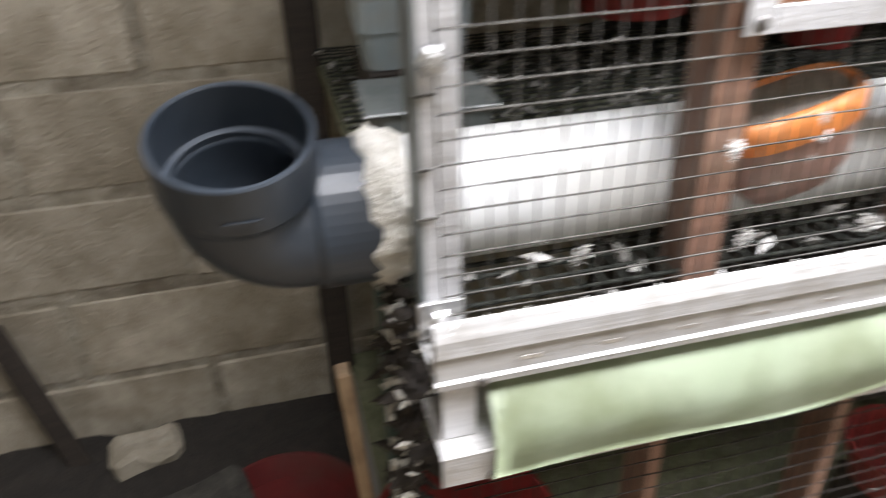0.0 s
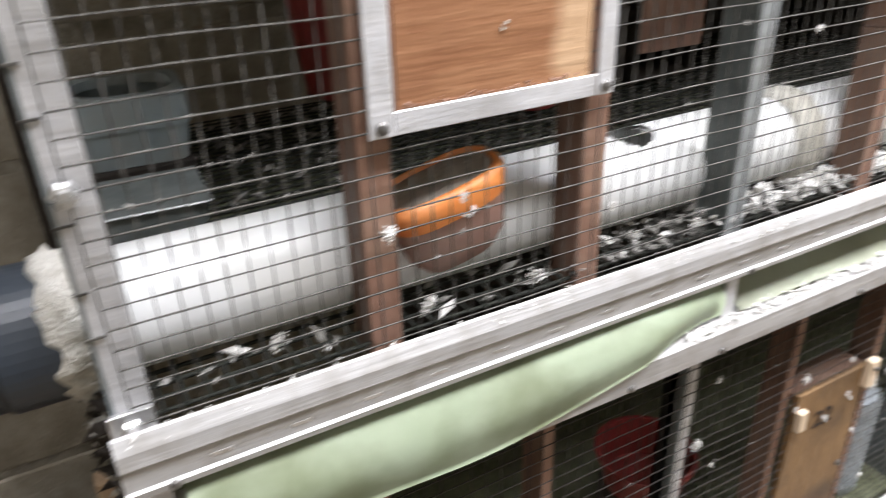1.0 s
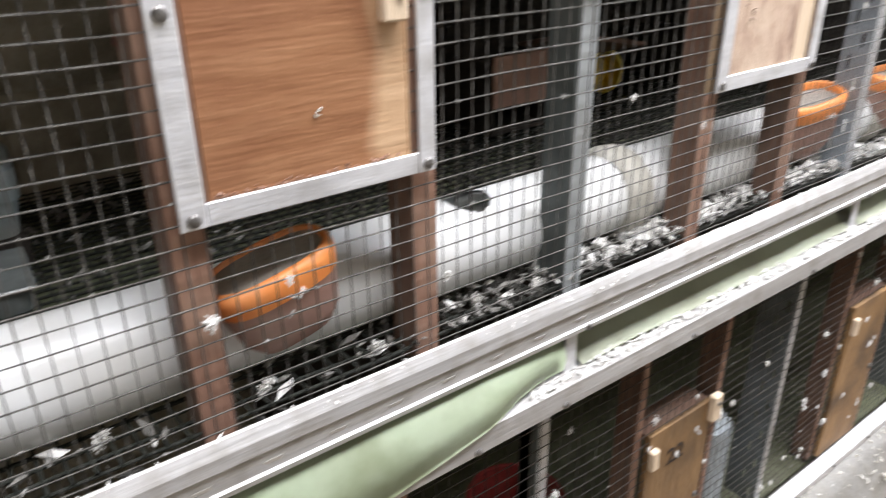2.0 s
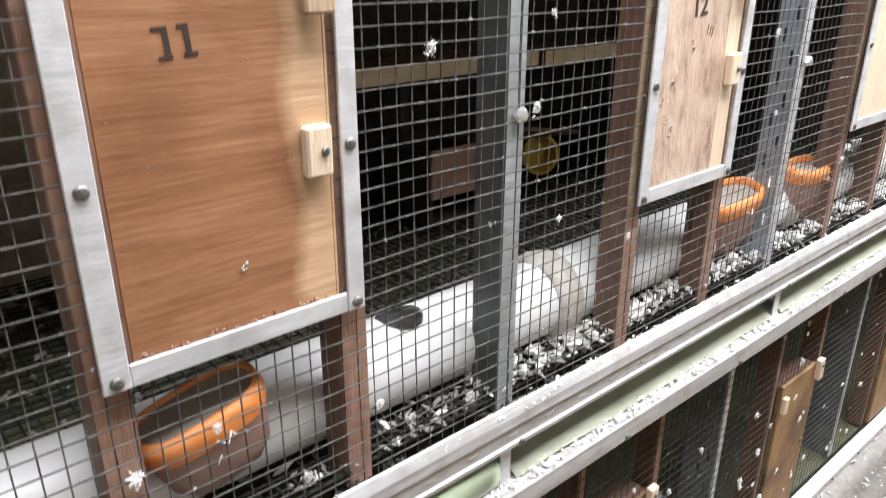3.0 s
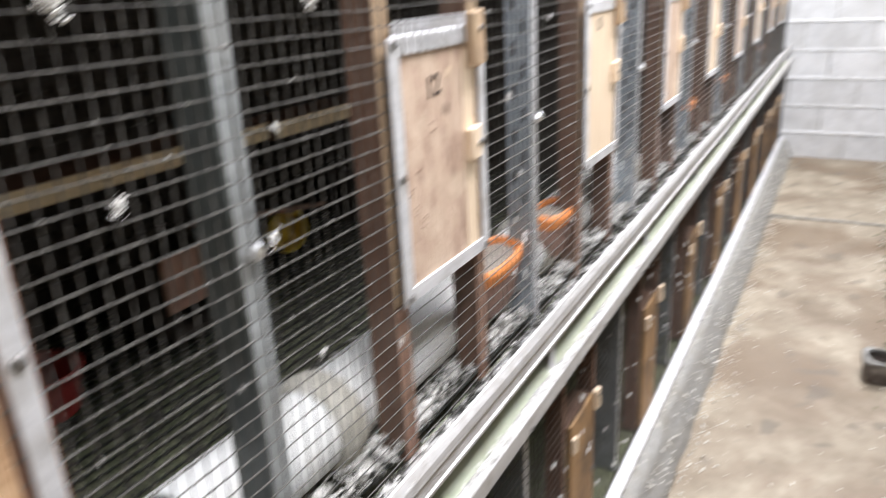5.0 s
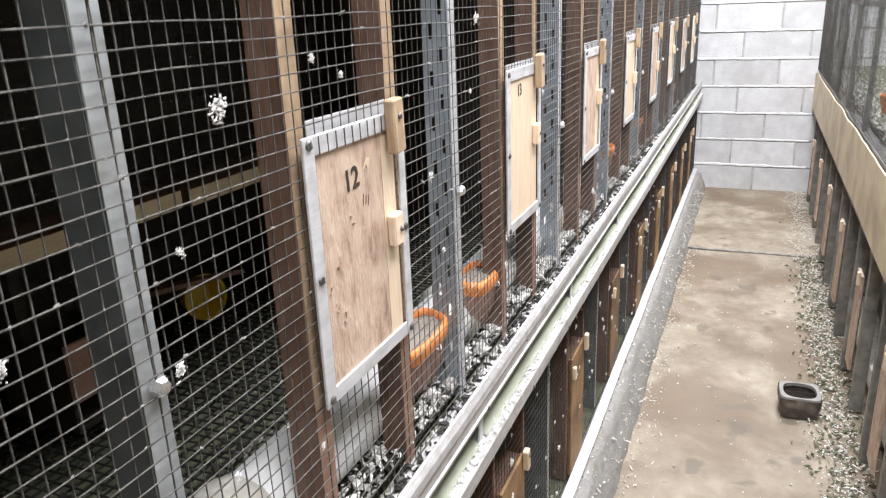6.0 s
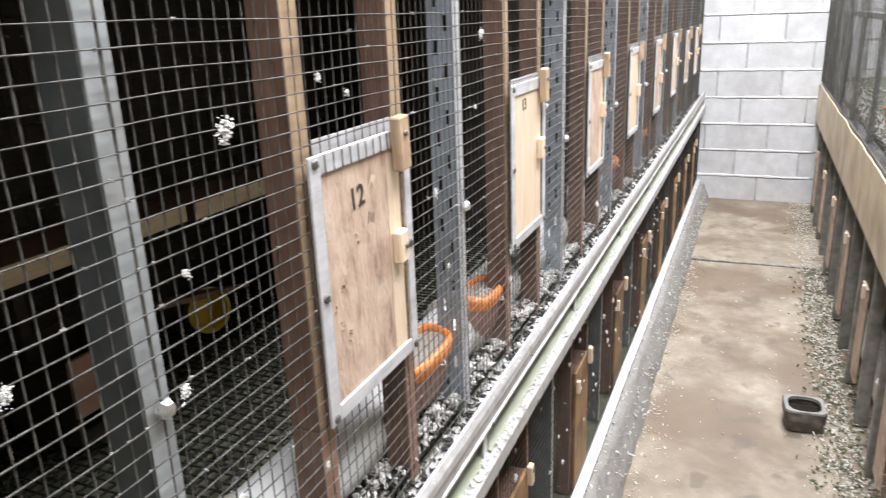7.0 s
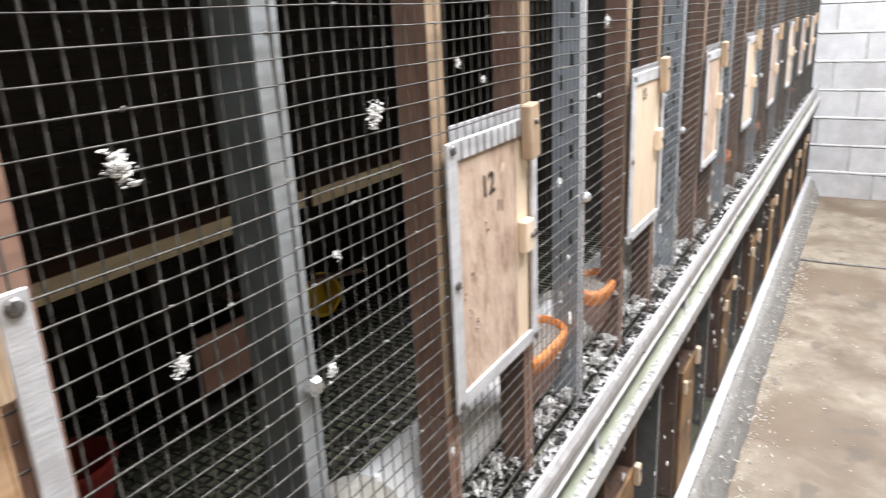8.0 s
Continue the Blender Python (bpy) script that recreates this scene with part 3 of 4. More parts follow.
# the upper rail: upstand, sloping shoulder, grooved face and a bright lip at its foot; a flange runs back under the posts
rail("upper_rail", "weathered aluminium rail with a raised edge along the upper pens",
     [(0.386, 0.7905), (0.3475, 0.7905), (0.3455, 0.829), (0.3415, 0.8335), (0.3385, 0.8325), (0.3330, 0.8215), (0.3318, 0.809), (0.3345, 0.8065), (0.3345, 0.7875),
      (0.3316, 0.786), (0.3320, 0.7808), (0.3372, 0.7808), (0.3375, 0.806), (0.3415, 0.826), (0.3430, 0.7875), (0.386, 0.7875)],
     [0.093, 0.70, 1.36, 2.02, 2.68, 3.34], 0.3322, 0.7835)
rail("lower_rail", "weathered aluminium angle rail above the lower pens",
     [(0.386, 0.7280), (0.3225, 0.7262), (0.3208, 0.7245), (0.3208, 0.6960), (0.3225, 0.6942), (0.3245, 0.6950), (0.3245, 0.7225), (0.386, 0.7235)],
     [0.098, 0.53, 0.66, 0.90, 1.2, 1.6, 1.9], 0.3208, 0.700)
bright_bar = bpy.data.objects["upper_rail"]
for i in range(16):
    part("slot_mark", box(-0.008, 0.008, -0.0005, 0.0, -0.0018, 0.0018, 0.0004), BRIGHT, bright_bar, "bright slot edge", at=pose(0.13 + 0.062 * i, 0.3344, 0.7965, 0, 0, 0))
for i in range(10):
    x = 0.672 + BAY * i
    if x < FAR - 0.1:
        sp = part("rail_spacer", box(0, 0.018, 0, 0.003, 0, 0.070, 0.0005), ALU, at=pose(x, 0.3382, 0.7275))
        tagged(sp, "short aluminium upright between the two rails", "metal upright", "rail spacers")
end_plate = part("rail_spacer", box(0, 0.026, 0, 0.003, 0, 0.070, 0.0005), ALU, at=pose(0.064, 0.3382, 0.7275))
tagged(end_plate, "short aluminium upright at the end of the rails", "metal upright", "rail spacers")


def drop_sheet(x0, x1, profile, seed, label):
    """A thin bowed plastic sheet between the rails; profile(u, v) gives y, z."""
    bm = bmesh.new()
    nu, nv = 36, 10
    rows = []
    for i in range(nu + 1):
        u = i / nu
        rows.append([bm.verts.new((x0 + (x1 - x0) * u, *profile(u, j / nv))) for j in range(nv + 1)])
    for a, b in zip(rows, rows[1:]):
        for j in range(nv):
            bm.faces.new((a[j], b[j], b[j + 1], a[j + 1]))
    geom = bmesh.ops.solidify(bm, geom=bm.faces[:], thickness=0.0015)
    ob = part("plastic_sheet", bm, SHEET if seed == 1 else SHEET_DUSTY, None, smooth=True)
    return tagged(ob, label, "plastic sheet", "green plastic sheets")


def first_sheet(u, v):
    lift = max(0.0, u - 0.35) / 0.65
    lift = lift * lift * (3 - 2 * lift)
    z_low = 0.699 + 0.004 * math.sin(u * 9) + 0.034 * lift
    y_low = 0.3165 + 0.02 * max(0.0, lift - 0.75) / 0.25
    bow = math.sin(math.pi * v) * 0.004
    return (0.352 + (y_low - 0.352) * math.sin(min(1.0, v / 0.72) * math.pi / 2) - bow + 0.0015 * noise.noise((u * 6, v * 3, 2)), 0.784 + (z_low - 0.784) * v)


drop_sheet(0.098, 0.668, first_sheet, 1, "pale green plastic sheet bulging over the lower rail")
for i in range(9):
    xa = 0.698 + BAY * i
    if xa > FAR - 0.4:
        break

    def later_sheet(u, v, i=i):
        curl = 0.010 * max(0.0, noise.noise((u * 4 + i, 3.1, i))) * v
        return (0.395 - 0.060 * v + 0.002 * noise.noise((u * 5, v * 3, i)), 0.784 - 0.0530 * v + curl - 0.004 * math.sin(math.pi * v))
    drop_sheet(xa, xa + BAY - 0.03, later_sheet, i + 2, "pale green plastic gutter sheet lying between the rails")

# ---- left row: upper pens ----
end_post = angle_post("end_post", "white-grey aluminium corner post wrapped with wire ends", X0, 0.791, TOP, 0.030, 0.03, holes=False)
for z in (0.815, 1.01):
    bm = lathe([(0.0105, 0.0), (0.0105, -0.003), (0.008, -0.007), (0.006, -0.007), (0.006, -0.012), (0.0005, -0.0125)], 6)
    for v in bm.verts:
        v.co = (v.co.x, v.co.z, v.co.y)
    part("bolt", bm, BRIGHT, end_post, "bright zinc bolt head", at=pose(0.012, -0.003, z - 0.80))
part("bracket", box(-0.004, 0.03, -0.006, -0.001, 0.0, 0.032, 0.001), BRIGHT, end_post, "bright corner bracket")
bm = bmesh.new()
for i in range(14):
    z = 0.03 + random.randrange(45) * PITCH + random.uniform(-0.002, 0.002)
    box(-0.001, 0.012 * random.uniform(0.6, 1.3), -0.0022, -0.0004, z, z + 0.0016, 0, bm)
tagged(part("wire_ends", bm, WIRE, end_post), kind="stuff")

POSTS = [0.710 + BAY * i for i in range(9) if 0.710 + BAY * i < FAR - 0.05]
for i, x in enumerate(POSTS):
    # first post takes the shade-dark steel, the others the lit tone
    p = angle_post("angle_post", "slotted galvanised steel angle post with feathers caught on it", x, 0.791, TOP, holes=i > 0, steel=GALVLIT if i else GALVSHADE)
    bm = lathe([(0.009, 0.0), (0.009, -0.004), (0.006, -0.009), (0.0005, -0.0095)], 6)
    for v in bm.verts:
        v.co = (v.co.x, v.co.z, v.co.y)
    part("bolt", bm, BRIGHT, p, "bright zinc bolt", at=pose(0.018, -0.003, 0.358))

for k, x in DOOR_X.items():
    w = 0.235 if k == 11 else 0.229
    stud(x - 0.008, 0.791, TOP, pale_from=1.0 if k > 11 else 0.0)
    stud(x + w - 0.022, 0.791, TOP, pale_from=1.0 if k > 11 else 0.0)
    hp = part("hinge_plate", box(0.024, w - 0.024, 0, 0.002, 0, 0.018, 0.0004), ALU, at=pose(x, FRONT + 0.0032, 1.303))
    tagged(hp, "pale aluminium strip behind the wire above a pen door", "metal strip", "strips above doors")
    if k == 11:
        d11 = pen_door(x, w, 0.9985, 1.31, [PLY_DAMP, PLY_DAMP], "tan plywood pen door with aluminium edging, numbered 11", "11", latch_z=0.50, pale=0.12, num_at=(0.385, 0.765))
        part("ragged_edge", chips("ragged_edge", 70, lambda q: (q.uniform(0.03, 0.20), 0, abs(q.gauss(0, 0.0015))), 0.0013, STAIN_PALE, 0.8, 78), None, d11, "splintered lower edge", at=pose(0, -0.0006, 0.020))
        part("resin_drop", chips("resin_drop", 9, lambda q: (q.gauss(0, 0.0016), 0, q.gauss(0, 0.0016)), 0.0012, CRUST, 0.9, 77), None, d11, "pale resin drop", at=pose(0.12, -0.001, 0.07))
    elif k == 12:
        pen_door(x, w, 1.0025, 1.307, [PLY_UP, PLY_UP_PALE], "weathered plywood pen door with aluminium edging, numbered 12", "12", latch_z=0.52, pale=0.26, num_at=(0.42, 0.76))
        d12 = bpy.data.objects["pen_door.001"]
        scar = bmesh.new()
        for a, b in zip(((0.0, 0.0), (0.009, 0.014), (0.020, 0.012)), ((0.009, 0.014), (0.020, 0.012), (0.012, -0.003))):
            scar.faces.new([scar.verts.new(p) for p in ((0.008, 0, 0.004), (a[0], 0, a[1]), (b[0], 0, b[1]), (0.010, -0.0002, 0.006))])
        part("worn_patch", scar, PLY_UP_PALE, d12, "pale torn patch in the veneer", at=pose(0.122, -0.0005, 0.247))
        for bx, bz, bh in ((0.0, 0.0, 0.014), (0.006, 0.001, 0.011), (0.012, -0.001, 0.013)):
            part("scratch", box(bx, bx + 0.0012, -0.0003, 0, bz, bz + bh), INK, d12, at=pose(0.118, -0.0002, 0.206, 0, 8, 0))
        for kx, kz in ((0.035, 0.13), (0.044, 0.108), (0.05, 0.15), (0.09, 0.19), (0.06, 0.09)):
            part("knot", chips("knot", 5, lambda q: (q.gauss(0, 0.0022), 0, q.gauss(0, 0.004)), 0.0022, STAIN, 0.3, int(kx * 1000)), None, d12, "dark pitted knot", at=pose(kx, 0.0, kz))
        part("wire_stub_row", tube_mesh("wire_stub_row", [[(0.028 + 0.0175 * q, -0.005, 0.284), (0.028 + 0.0175 * q, -0.0048, 0.303)] for q in range(10)], 0.0008, WIRE), None, d12, "wire ends over the top strip")
    else:
        pen_door(x, w, 1.0025 + random.uniform(-0.006, 0.006), 1.307 + random.uniform(-0.006, 0.006), [PLY_UP_PALE if k % 2 else PLY_UP, PLY_UP_PALE],
                 "pale plywood pen door with aluminium edging", "13" if k == 13 else None, pale=0.3, latch_z=random.uniform(0.45, 0.55))

edges = [X0 + 0.014] + [x + 0.015 for x in POSTS] + [X1]
for i, (a, b) in enumerate(zip(edges, edges[1:])):
    wire_panel("wire_mesh", "dusty galvanised welded wire front of the upper pens", a, b, 0.793, TOP, seed=i + 1, dust=260 if i < 4 else 80)

# the long feeding pipe with round holes
PY, PZ, PR = 0.475, 0.860, 0.053
HOLES = [0.636 + BAY * i for i in range(9)]


def holed_pipe(x0, x1, r, holes, hole_r=0.029, seg=96):
    """A pipe along x with round openings in its crown: a fine grid whose cells inside the openings are left out, with an inner skin."""
    bm = bmesh.new()
    xs = []
    x = x0
    while x < x1:
        xs.append(x)
        near = min((abs(x - h) for h in holes), default=1)
        x += 0.0016 if near < hole_r + 0.006 else min(0.04, near - hole_r - 0.004)
    xs.append(x1)
    for rr, inner in ((r, False), (r - 0.004, True)):
        rings = [[bm.verts.new((xx, rr * math.sin(2 * math.pi * k / seg), rr * math.cos(2 * math.pi * k / seg))) for k in range(seg)] for xx in xs]
        for i in range(len(xs) - 1):
            xm = (xs[i] + xs[i + 1]) / 2
            for k in range(seg):
                a = 2 * math.pi * (k + 0.5) / seg
                if math.cos(a) > 0 and any((xm - h) ** 2 + (r * math.sin(a)) ** 2 < hole_r ** 2 for h in holes):
                    continue
                bm.faces.new((rings[i][k], rings[i + 1][k], rings[i + 1][(k + 1) % seg], rings[i][(k + 1) % seg]))
    return bm


pipe = thing("white_pipe", "long white plastic drain pipe with round holes lying along the pens", "pipe", at=pose(0, PY, PZ))
part("pipe", holed_pipe(0.035, X1, PR, HOLES), PVC, pipe, smooth=True)
for i in range(9):
    x = 0.888 + BAY * i
    if x > X1 - 0.1:
        break
    ring = lathe([(PR + 0.001, -0.024), (PR + 0.008, -0.02), (PR + 0.011, 0.0), (PR + 0.008, 0.02), (PR + 0.001, 0.024)], 36, axis="x")
    for v in ring.verts:
        n = noise.noise(v.co * 60 + Vector((i, 0, 0)))
        v.co.y *= 1 + 0.05 * n
        v.co.z *= 1 + 0.05 * n
    part("joint", ring, PVC_DIRTY, pipe, "fouled plaster-caked joint", True, pose(x, 0, 0))
crust = lathe([(PR - 0.01, -0.004), (PR + 0.004, -0.006), (PR + 0.010, 0.006), (PR + 0.007, 0.022), (PR + 0.001, 0.03)], 44, axis="x")
bmesh.ops.subdivide_edges(crust, edges=crust.edges[:], cuts=1, use_grid_fill=True)
for v in crust.verts:
    n = noise.noise(v.co * 90)
    v.co.y *= 1 + 0.10 * n
    v.co.z *= 1 + 0.10 * n
    v.co.x += 0.006 * noise.noise(v.co * 50)
part("foam_collar", crust, CRUST, pipe, "crumbly dried foam collar", True, pose(0.040, 0, 0))

elbow = thing("pipe_elbow", "dark grey plastic drain elbow opening upward at the pen's end", "pipe elbow", at=pose(-0.054, PY, PZ - 0.002, 19, 0, 0))


def sweep(stations, seg=48):
    """Rings of given radius along the bend: each station is (s, radius) with s the way along the axis."""
    bm = bmesh.new()
    bend = 0.042
    arc = bend * math.pi / 2
    rings = []
    for s, r in stations:
        if s < 0:
            c, d = Vector((bend - s, 0, 0)), Vector((-1, 0, 0))
        elif s < arc:
            a = s / bend
            c = Vector((bend - bend * math.sin(a), 0, bend - bend * math.cos(a)))
            d = Vector((-math.cos(a), 0, math.sin(a)))
        else:
            c, d = Vector((0, 0, bend + s - arc)), Vector((0, 0, 1))
        u, w = Vector((0, 1, 0)), d.cross(Vector((0, 1, 0)))
        rings.append([bm.verts.new(c + u * (r * math.cos(2 * math.pi * k / seg)) + w * (r * math.sin(2 * math.pi * k / seg))) for k in range(seg)])
    for a, b in zip(rings, rings[1:]):
        for k in range(seg):
            bm.faces.new((a[k], a[(k + 1) % seg], b[(k + 1) % seg], b[k]))
    return bm


ARC = 0.042 * math.pi / 2
SO, SI, BO, BI = 0.0585, 0.0540, 0.0550, 0.0485
bend = sweep([(-0.008, BO), (0.0, BO)] + [(ARC * i / 10, BO) for i in range(1, 10)] + [(ARC, BO), (ARC + 0.006, BO), (ARC + 0.006, BI), (ARC, BI)] + [(ARC * i / 10, BI) for i in range(9, 0, -1)] + [(-0.008, BI)])
part("bend", bend, PVC_GREY, elbow, smooth=True)
mouth = sweep([(ARC + 0.004, BO), (ARC + 0.008, SO - 0.001), (ARC + 0.010, SO), (ARC + 0.050, SO), (ARC + 0.0515, SO - 0.0012), (ARC + 0.0515, SI + 0.001), (ARC + 0.050, SI), (ARC + 0.012, SI - 0.0006), (ARC + 0.011, BI), (ARC + 0.005, BI)])
part("mouth_socket", mouth, PVC_GREY, elbow)
side = sweep([(-0.056, SI), (-0.056, SO - 0.001), (-0.055, SO), (-0.012, SO), (-0.010, SO - 0.001), (-0.006, BO)])
part("side_socket", side, PVC_GREY, elbow)
part("moulded_mark", box(-0.012, 0.012, -0.0012, 0.0, -0.0015, 0.0015, 0.0003), PVC_GREY, elbow, at=pose(0.0, -SO + 0.0003, 0.064))

# wire floor of the upper pens, fouled and near black for the shade, over a dropping board
floor_grid = thing("pen_floor", "fouled wire floor, darkened for the pens' shade, over a dark dropping board", "pen floor", kind="structure")
lines = []
for i in range(41):
    y = 0.39 + i * 0.0185
    lines.append([(X0 + (X1 - X0) * j / 120, y + 0.001 * noise.noise((j * 0.6, i, 1)), 0.808 + 0.0025 * noise.noise((j * 0.35, i * 0.3, 2))) for j in range(121)])
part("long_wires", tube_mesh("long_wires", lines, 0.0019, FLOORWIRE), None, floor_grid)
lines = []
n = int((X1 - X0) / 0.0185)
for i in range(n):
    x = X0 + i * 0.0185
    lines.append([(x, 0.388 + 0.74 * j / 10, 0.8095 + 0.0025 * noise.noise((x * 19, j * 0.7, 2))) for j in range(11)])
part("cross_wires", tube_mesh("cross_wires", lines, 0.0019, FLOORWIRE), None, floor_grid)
board = part("dropping_board", box(X0, X1, 0.53, 1.17, 0.770, 0.782, 0.002), TRAYBASE, floor_grid)


def litter_spot(y0, y1, z, x0=X0, x1=X1, power=1.0):
    def spot(r):
        y = y0 + (y1 - y0) * r.random() ** power
        return (r.uniform(x0, x1), y, z + r.uniform(0, 0.006))
    return spot


litter = thing("pen_litter", "white feathers, husks and grey droppings strewn on the pen floor", "litter", kind="stuff")
# droppings darkened to deepen the shade over the pen floor
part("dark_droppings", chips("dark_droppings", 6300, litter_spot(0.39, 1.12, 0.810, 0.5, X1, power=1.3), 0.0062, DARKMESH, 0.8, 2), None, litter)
part("grey_husks", chips("grey_husks", 4200, litter_spot(0.388, 0.62, 0.812, 0.5, X1, power=1.6), 0.0048, GREYFLUFF, 0.5, 3), None, litter)
part("near_droppings", chips("near_droppings", 330, litter_spot(0.39, 1.1, 0.810, X0, 0.5), 0.006, GREYFLUFF, 0.6, 8), None, litter)
part("white_husks", chips("white_husks", 1500, litter_spot(0.386, 0.440, 0.815, 0.70, X1), 0.0055, WHITEFLUFF, 0.9, 4), None, litter)
part("scattered_husks", chips("scattered_husks", 260, litter_spot(0.388, 0.60, 0.813, power=1.5), 0.006, WHITEFLUFF, 0.6, 5), None, litter)
part("rail_dust", chips("rail_dust", 900, lambda r: (lambda y: (r.uniform(X0, X1), y, 0.8345 - (0.3405 - y) * 1.7))(r.uniform(0.334, 0.341)), 0.0019, WHITEFLUFF, 0.5, 6), None, litter)
part("flange_husks", chips("flange_husks", 600, litter_spot(0.350, 0.386, 0.793, 0.5), 0.0045, WHITEFLUFF, 0.9, 16), None, litter)
part("flange_grit", chips("flange_grit", 1800, litter_spot(0.350, 0.386, 0.792), 0.006, DARKMESH, 0.7, 17), None, litter)
part("curled_feathers", chips("curled_feathers", 200, litter_spot(0.386, 0.430, 0.818, 0.70, 3.2), 0.0080, WHITEFLUFF, 1.0, 18), None, litter)
part("gutter_dust", chips("gutter_dust", 3800, litter_spot(0.3225, 0.340, 0.7275, 0.6, X1), 0.0030, WHITEFLUFF, 0.5, 7), None, litter)

# feed dishes and clutter in the pens
feed_dish(0.366, 0.420, 0.936, length=0.124, width=0.068, height=0.085, turn=-3, tilt=9, roll=-15)
feed_dish(1.305, 0.432, 0.938, length=0.15, width=0.075, height=0.10, turn=-6, tilt=14, roll=-6, level=-0.013)
feed_dish(1.580, 0.428, 0.940, length=0.135, width=0.075, height=0.10, turn=0, tilt=6, level=-0.013)
for x in (2.86, 3.55, 4.88):
    feed_dish(x, 0.42, 0.95, level=-0.013)


def nest_box(name, x, y, z, sx, sy, sz, label, material=PINKWOOD, hole=True):
    nb = thing(name, label, "nest box", "nest boxes", at=pose(x, y, z))
    t = 0.008
    part("front_board", box(0, sx, 0, t, sz * 0.36, sz, 0.001), material, nb)
    # back, sides and base carry their shade as near-black colour
    part("back_board", box(0, sx, sy - t, sy, 0, sz, 0.001), DARKWOOD_SHADE, nb, "nest board with its shade in the colour")
    part("side_board", box(0, t, t, sy - t, 0, sz * 0.9, 0.001), DARKWOOD_SHADE, nb, "nest board with its shade in the colour")
    part("side_board", box(sx - t, sx, t, sy - t, 0, sz * 0.9, 0.001), DARKWOOD_SHADE, nb, "nest board with its shade in the colour")
    part("base_board", box(t, sx - t, t, sy - t, 0, t, 0.001), DARKWOOD_SHADE, nb, "nest board with its shade in the colour")
    return nb


for i in range(9):
    x = 1.03 + BAY * i
    if x > FAR - 0.6:
        break
    nest_box("nest_box", x, 0.88, 0.815, 0.15, 0.16, 0.15, "small reddish wooden nest box open at the top")
    plank = part("perch_plank", box(-0.32, 0.32, 0, 0.1, 0, 0.034, 0.001, front_index=1), [STAIN, PALEEDGE], at=pose(x + 0.02, 0.93, 1.083 + random.uniform(-0.006, 0.006)))
    tagged(plank, "wooden perch plank with a raw pale front edge", "perch", "perch planks")
    ramp_b = part("sloping_board", box(0, 0.24, 0, 0.14, 0, 0.009, 0.001), STAIN, at=pose(x + 0.17, 0.86, 0.985, -14, 10, 0))
    tagged(ramp_b, "sloping grey-brown wooden board inside the pen", "board", "sloping boards")
    leg = part("shelf_bracket", box(0, 0.02, 0, 0.02, 0, 0.268, 0.001), DARKWOOD_SHADE, at=pose(x + 0.02, 1.0, 0.813))
    tagged(leg, "dark wooden leg under the perch plank", "wooden leg", "perch legs")


def tub(name, x, y, z, r0, r1, h, material, label, turn=(0, 0, 0), handle=False):
    t = thing(name, label, "tub", at=pose(x, y, z, *turn))
    part("wall", lathe([(r0 * 0.02, 0.002), (r0, 0.0), (r1, h), (r1 + 0.004, h + 0.001), (r1 + 0.004, h + 0.006), (r1 - 0.003, h + 0.006), (r0 - 0.003, 0.004), (r0 * 0.02, 0.004)], 32), material, t, smooth=False)
    return t


tub("yellow_tub", 1.47, 1.03, 0.862, 0.036, 0.045, 0.04, YELLOW, "yellow plastic tub lying on its side on the pen floor", turn=(82, 0, -18))
tub("red_bucket", 0.50, 0.93, 0.88, 0.075, 0.10, 0.17, RED, "faded red plastic bucket hanging on the back wall")
hook = part("bucket_hook", box(-0.004, 0.004, 0, 0.2, 0, 0.006, 0.001), STEEL, at=pose(0.47, 1.0, 1.04))
tagged(hook, "steel hook holding the red bucket", "hook")
tub("red_tub", 0.80, 0.90, 0.815, 0.05, 0.062, 0.06, RED, "red plastic tub on the pen floor")


def grey_nest(x, y, z, sx, sy, sz, turn, label, material, category="nest box", lid=True, rim=None):
    """A moulded nest tub: tapered walls, rolled rim and an arched cut in its lid."""
    t = thing("plastic_nest_box", label, category, at=pose(x, y, z, 0, 0, turn))
    bm = bmesh.new()
    rings = []
    for f, h in ((0.86, 0.0), (0.95, sz * 0.55), (0.99, sz * 0.56), (1.0, sz * 0.97), (1.0, sz)):
        ring = []
        for cx, cy in ((-1, -1), (1, -1), (1, 1), (-1, 1)):
            for q in range(5):
                a = math.atan2(cy, cx) - math.pi / 4 + q * math.pi / 8
                px = cx * (sx / 2 * f - 0.018) + 0.018 * math.cos(a)
                py = cy * (sy / 2 * f - 0.018) + 0.018 * math.sin(a)
                ring.append(bm.verts.new((px, py, h)))
        rings.append(ring)
    for a, b in zip(rings, rings[1:]):
        for k in range(20):
            bm.faces.new((a[k], a[(k + 1) % 20], b[(k + 1) % 20], b[k]))
    bm.faces.new(rings[0])
    if not lid:
        bm.faces.new(rings[-1])
    part("tub", bm, material, t)
    if not lid:
        for k in range(3):
            part("rib", box(-0.002, 0.002, -0.003, 0.001, 0.006, sz * 0.9, 0.0008), material, t, at=pose(sx * (k - 1) * 0.28, -sy * 0.465, 0))
        part("lip", box(-sx / 2 - 0.004, sx / 2 + 0.004, -sy / 2 - 0.004, sy / 2 + 0.004, sz + 0.0005, sz + 0.004, 0.0015), rim or material, t)
        return t
    bm = bmesh.new()
    n = 24
    outer, inner = [], []
    for k in range(n):
        a = 2 * math.pi * k / n
        c, s = math.cos(a), math.sin(a)
        ox = math.copysign(abs(c) ** 0.35, c) * sx / 2
        oy = math.copysign(abs(s) ** 0.35, s) * sy / 2
        ix = math.copysign(abs(c) ** 0.7, c) * sx * 0.42
        iy = math.copysign(abs(s) ** 0.7, s) * sy * 0.40
        outer.append((ox, oy))
        inner.append((ix, iy))
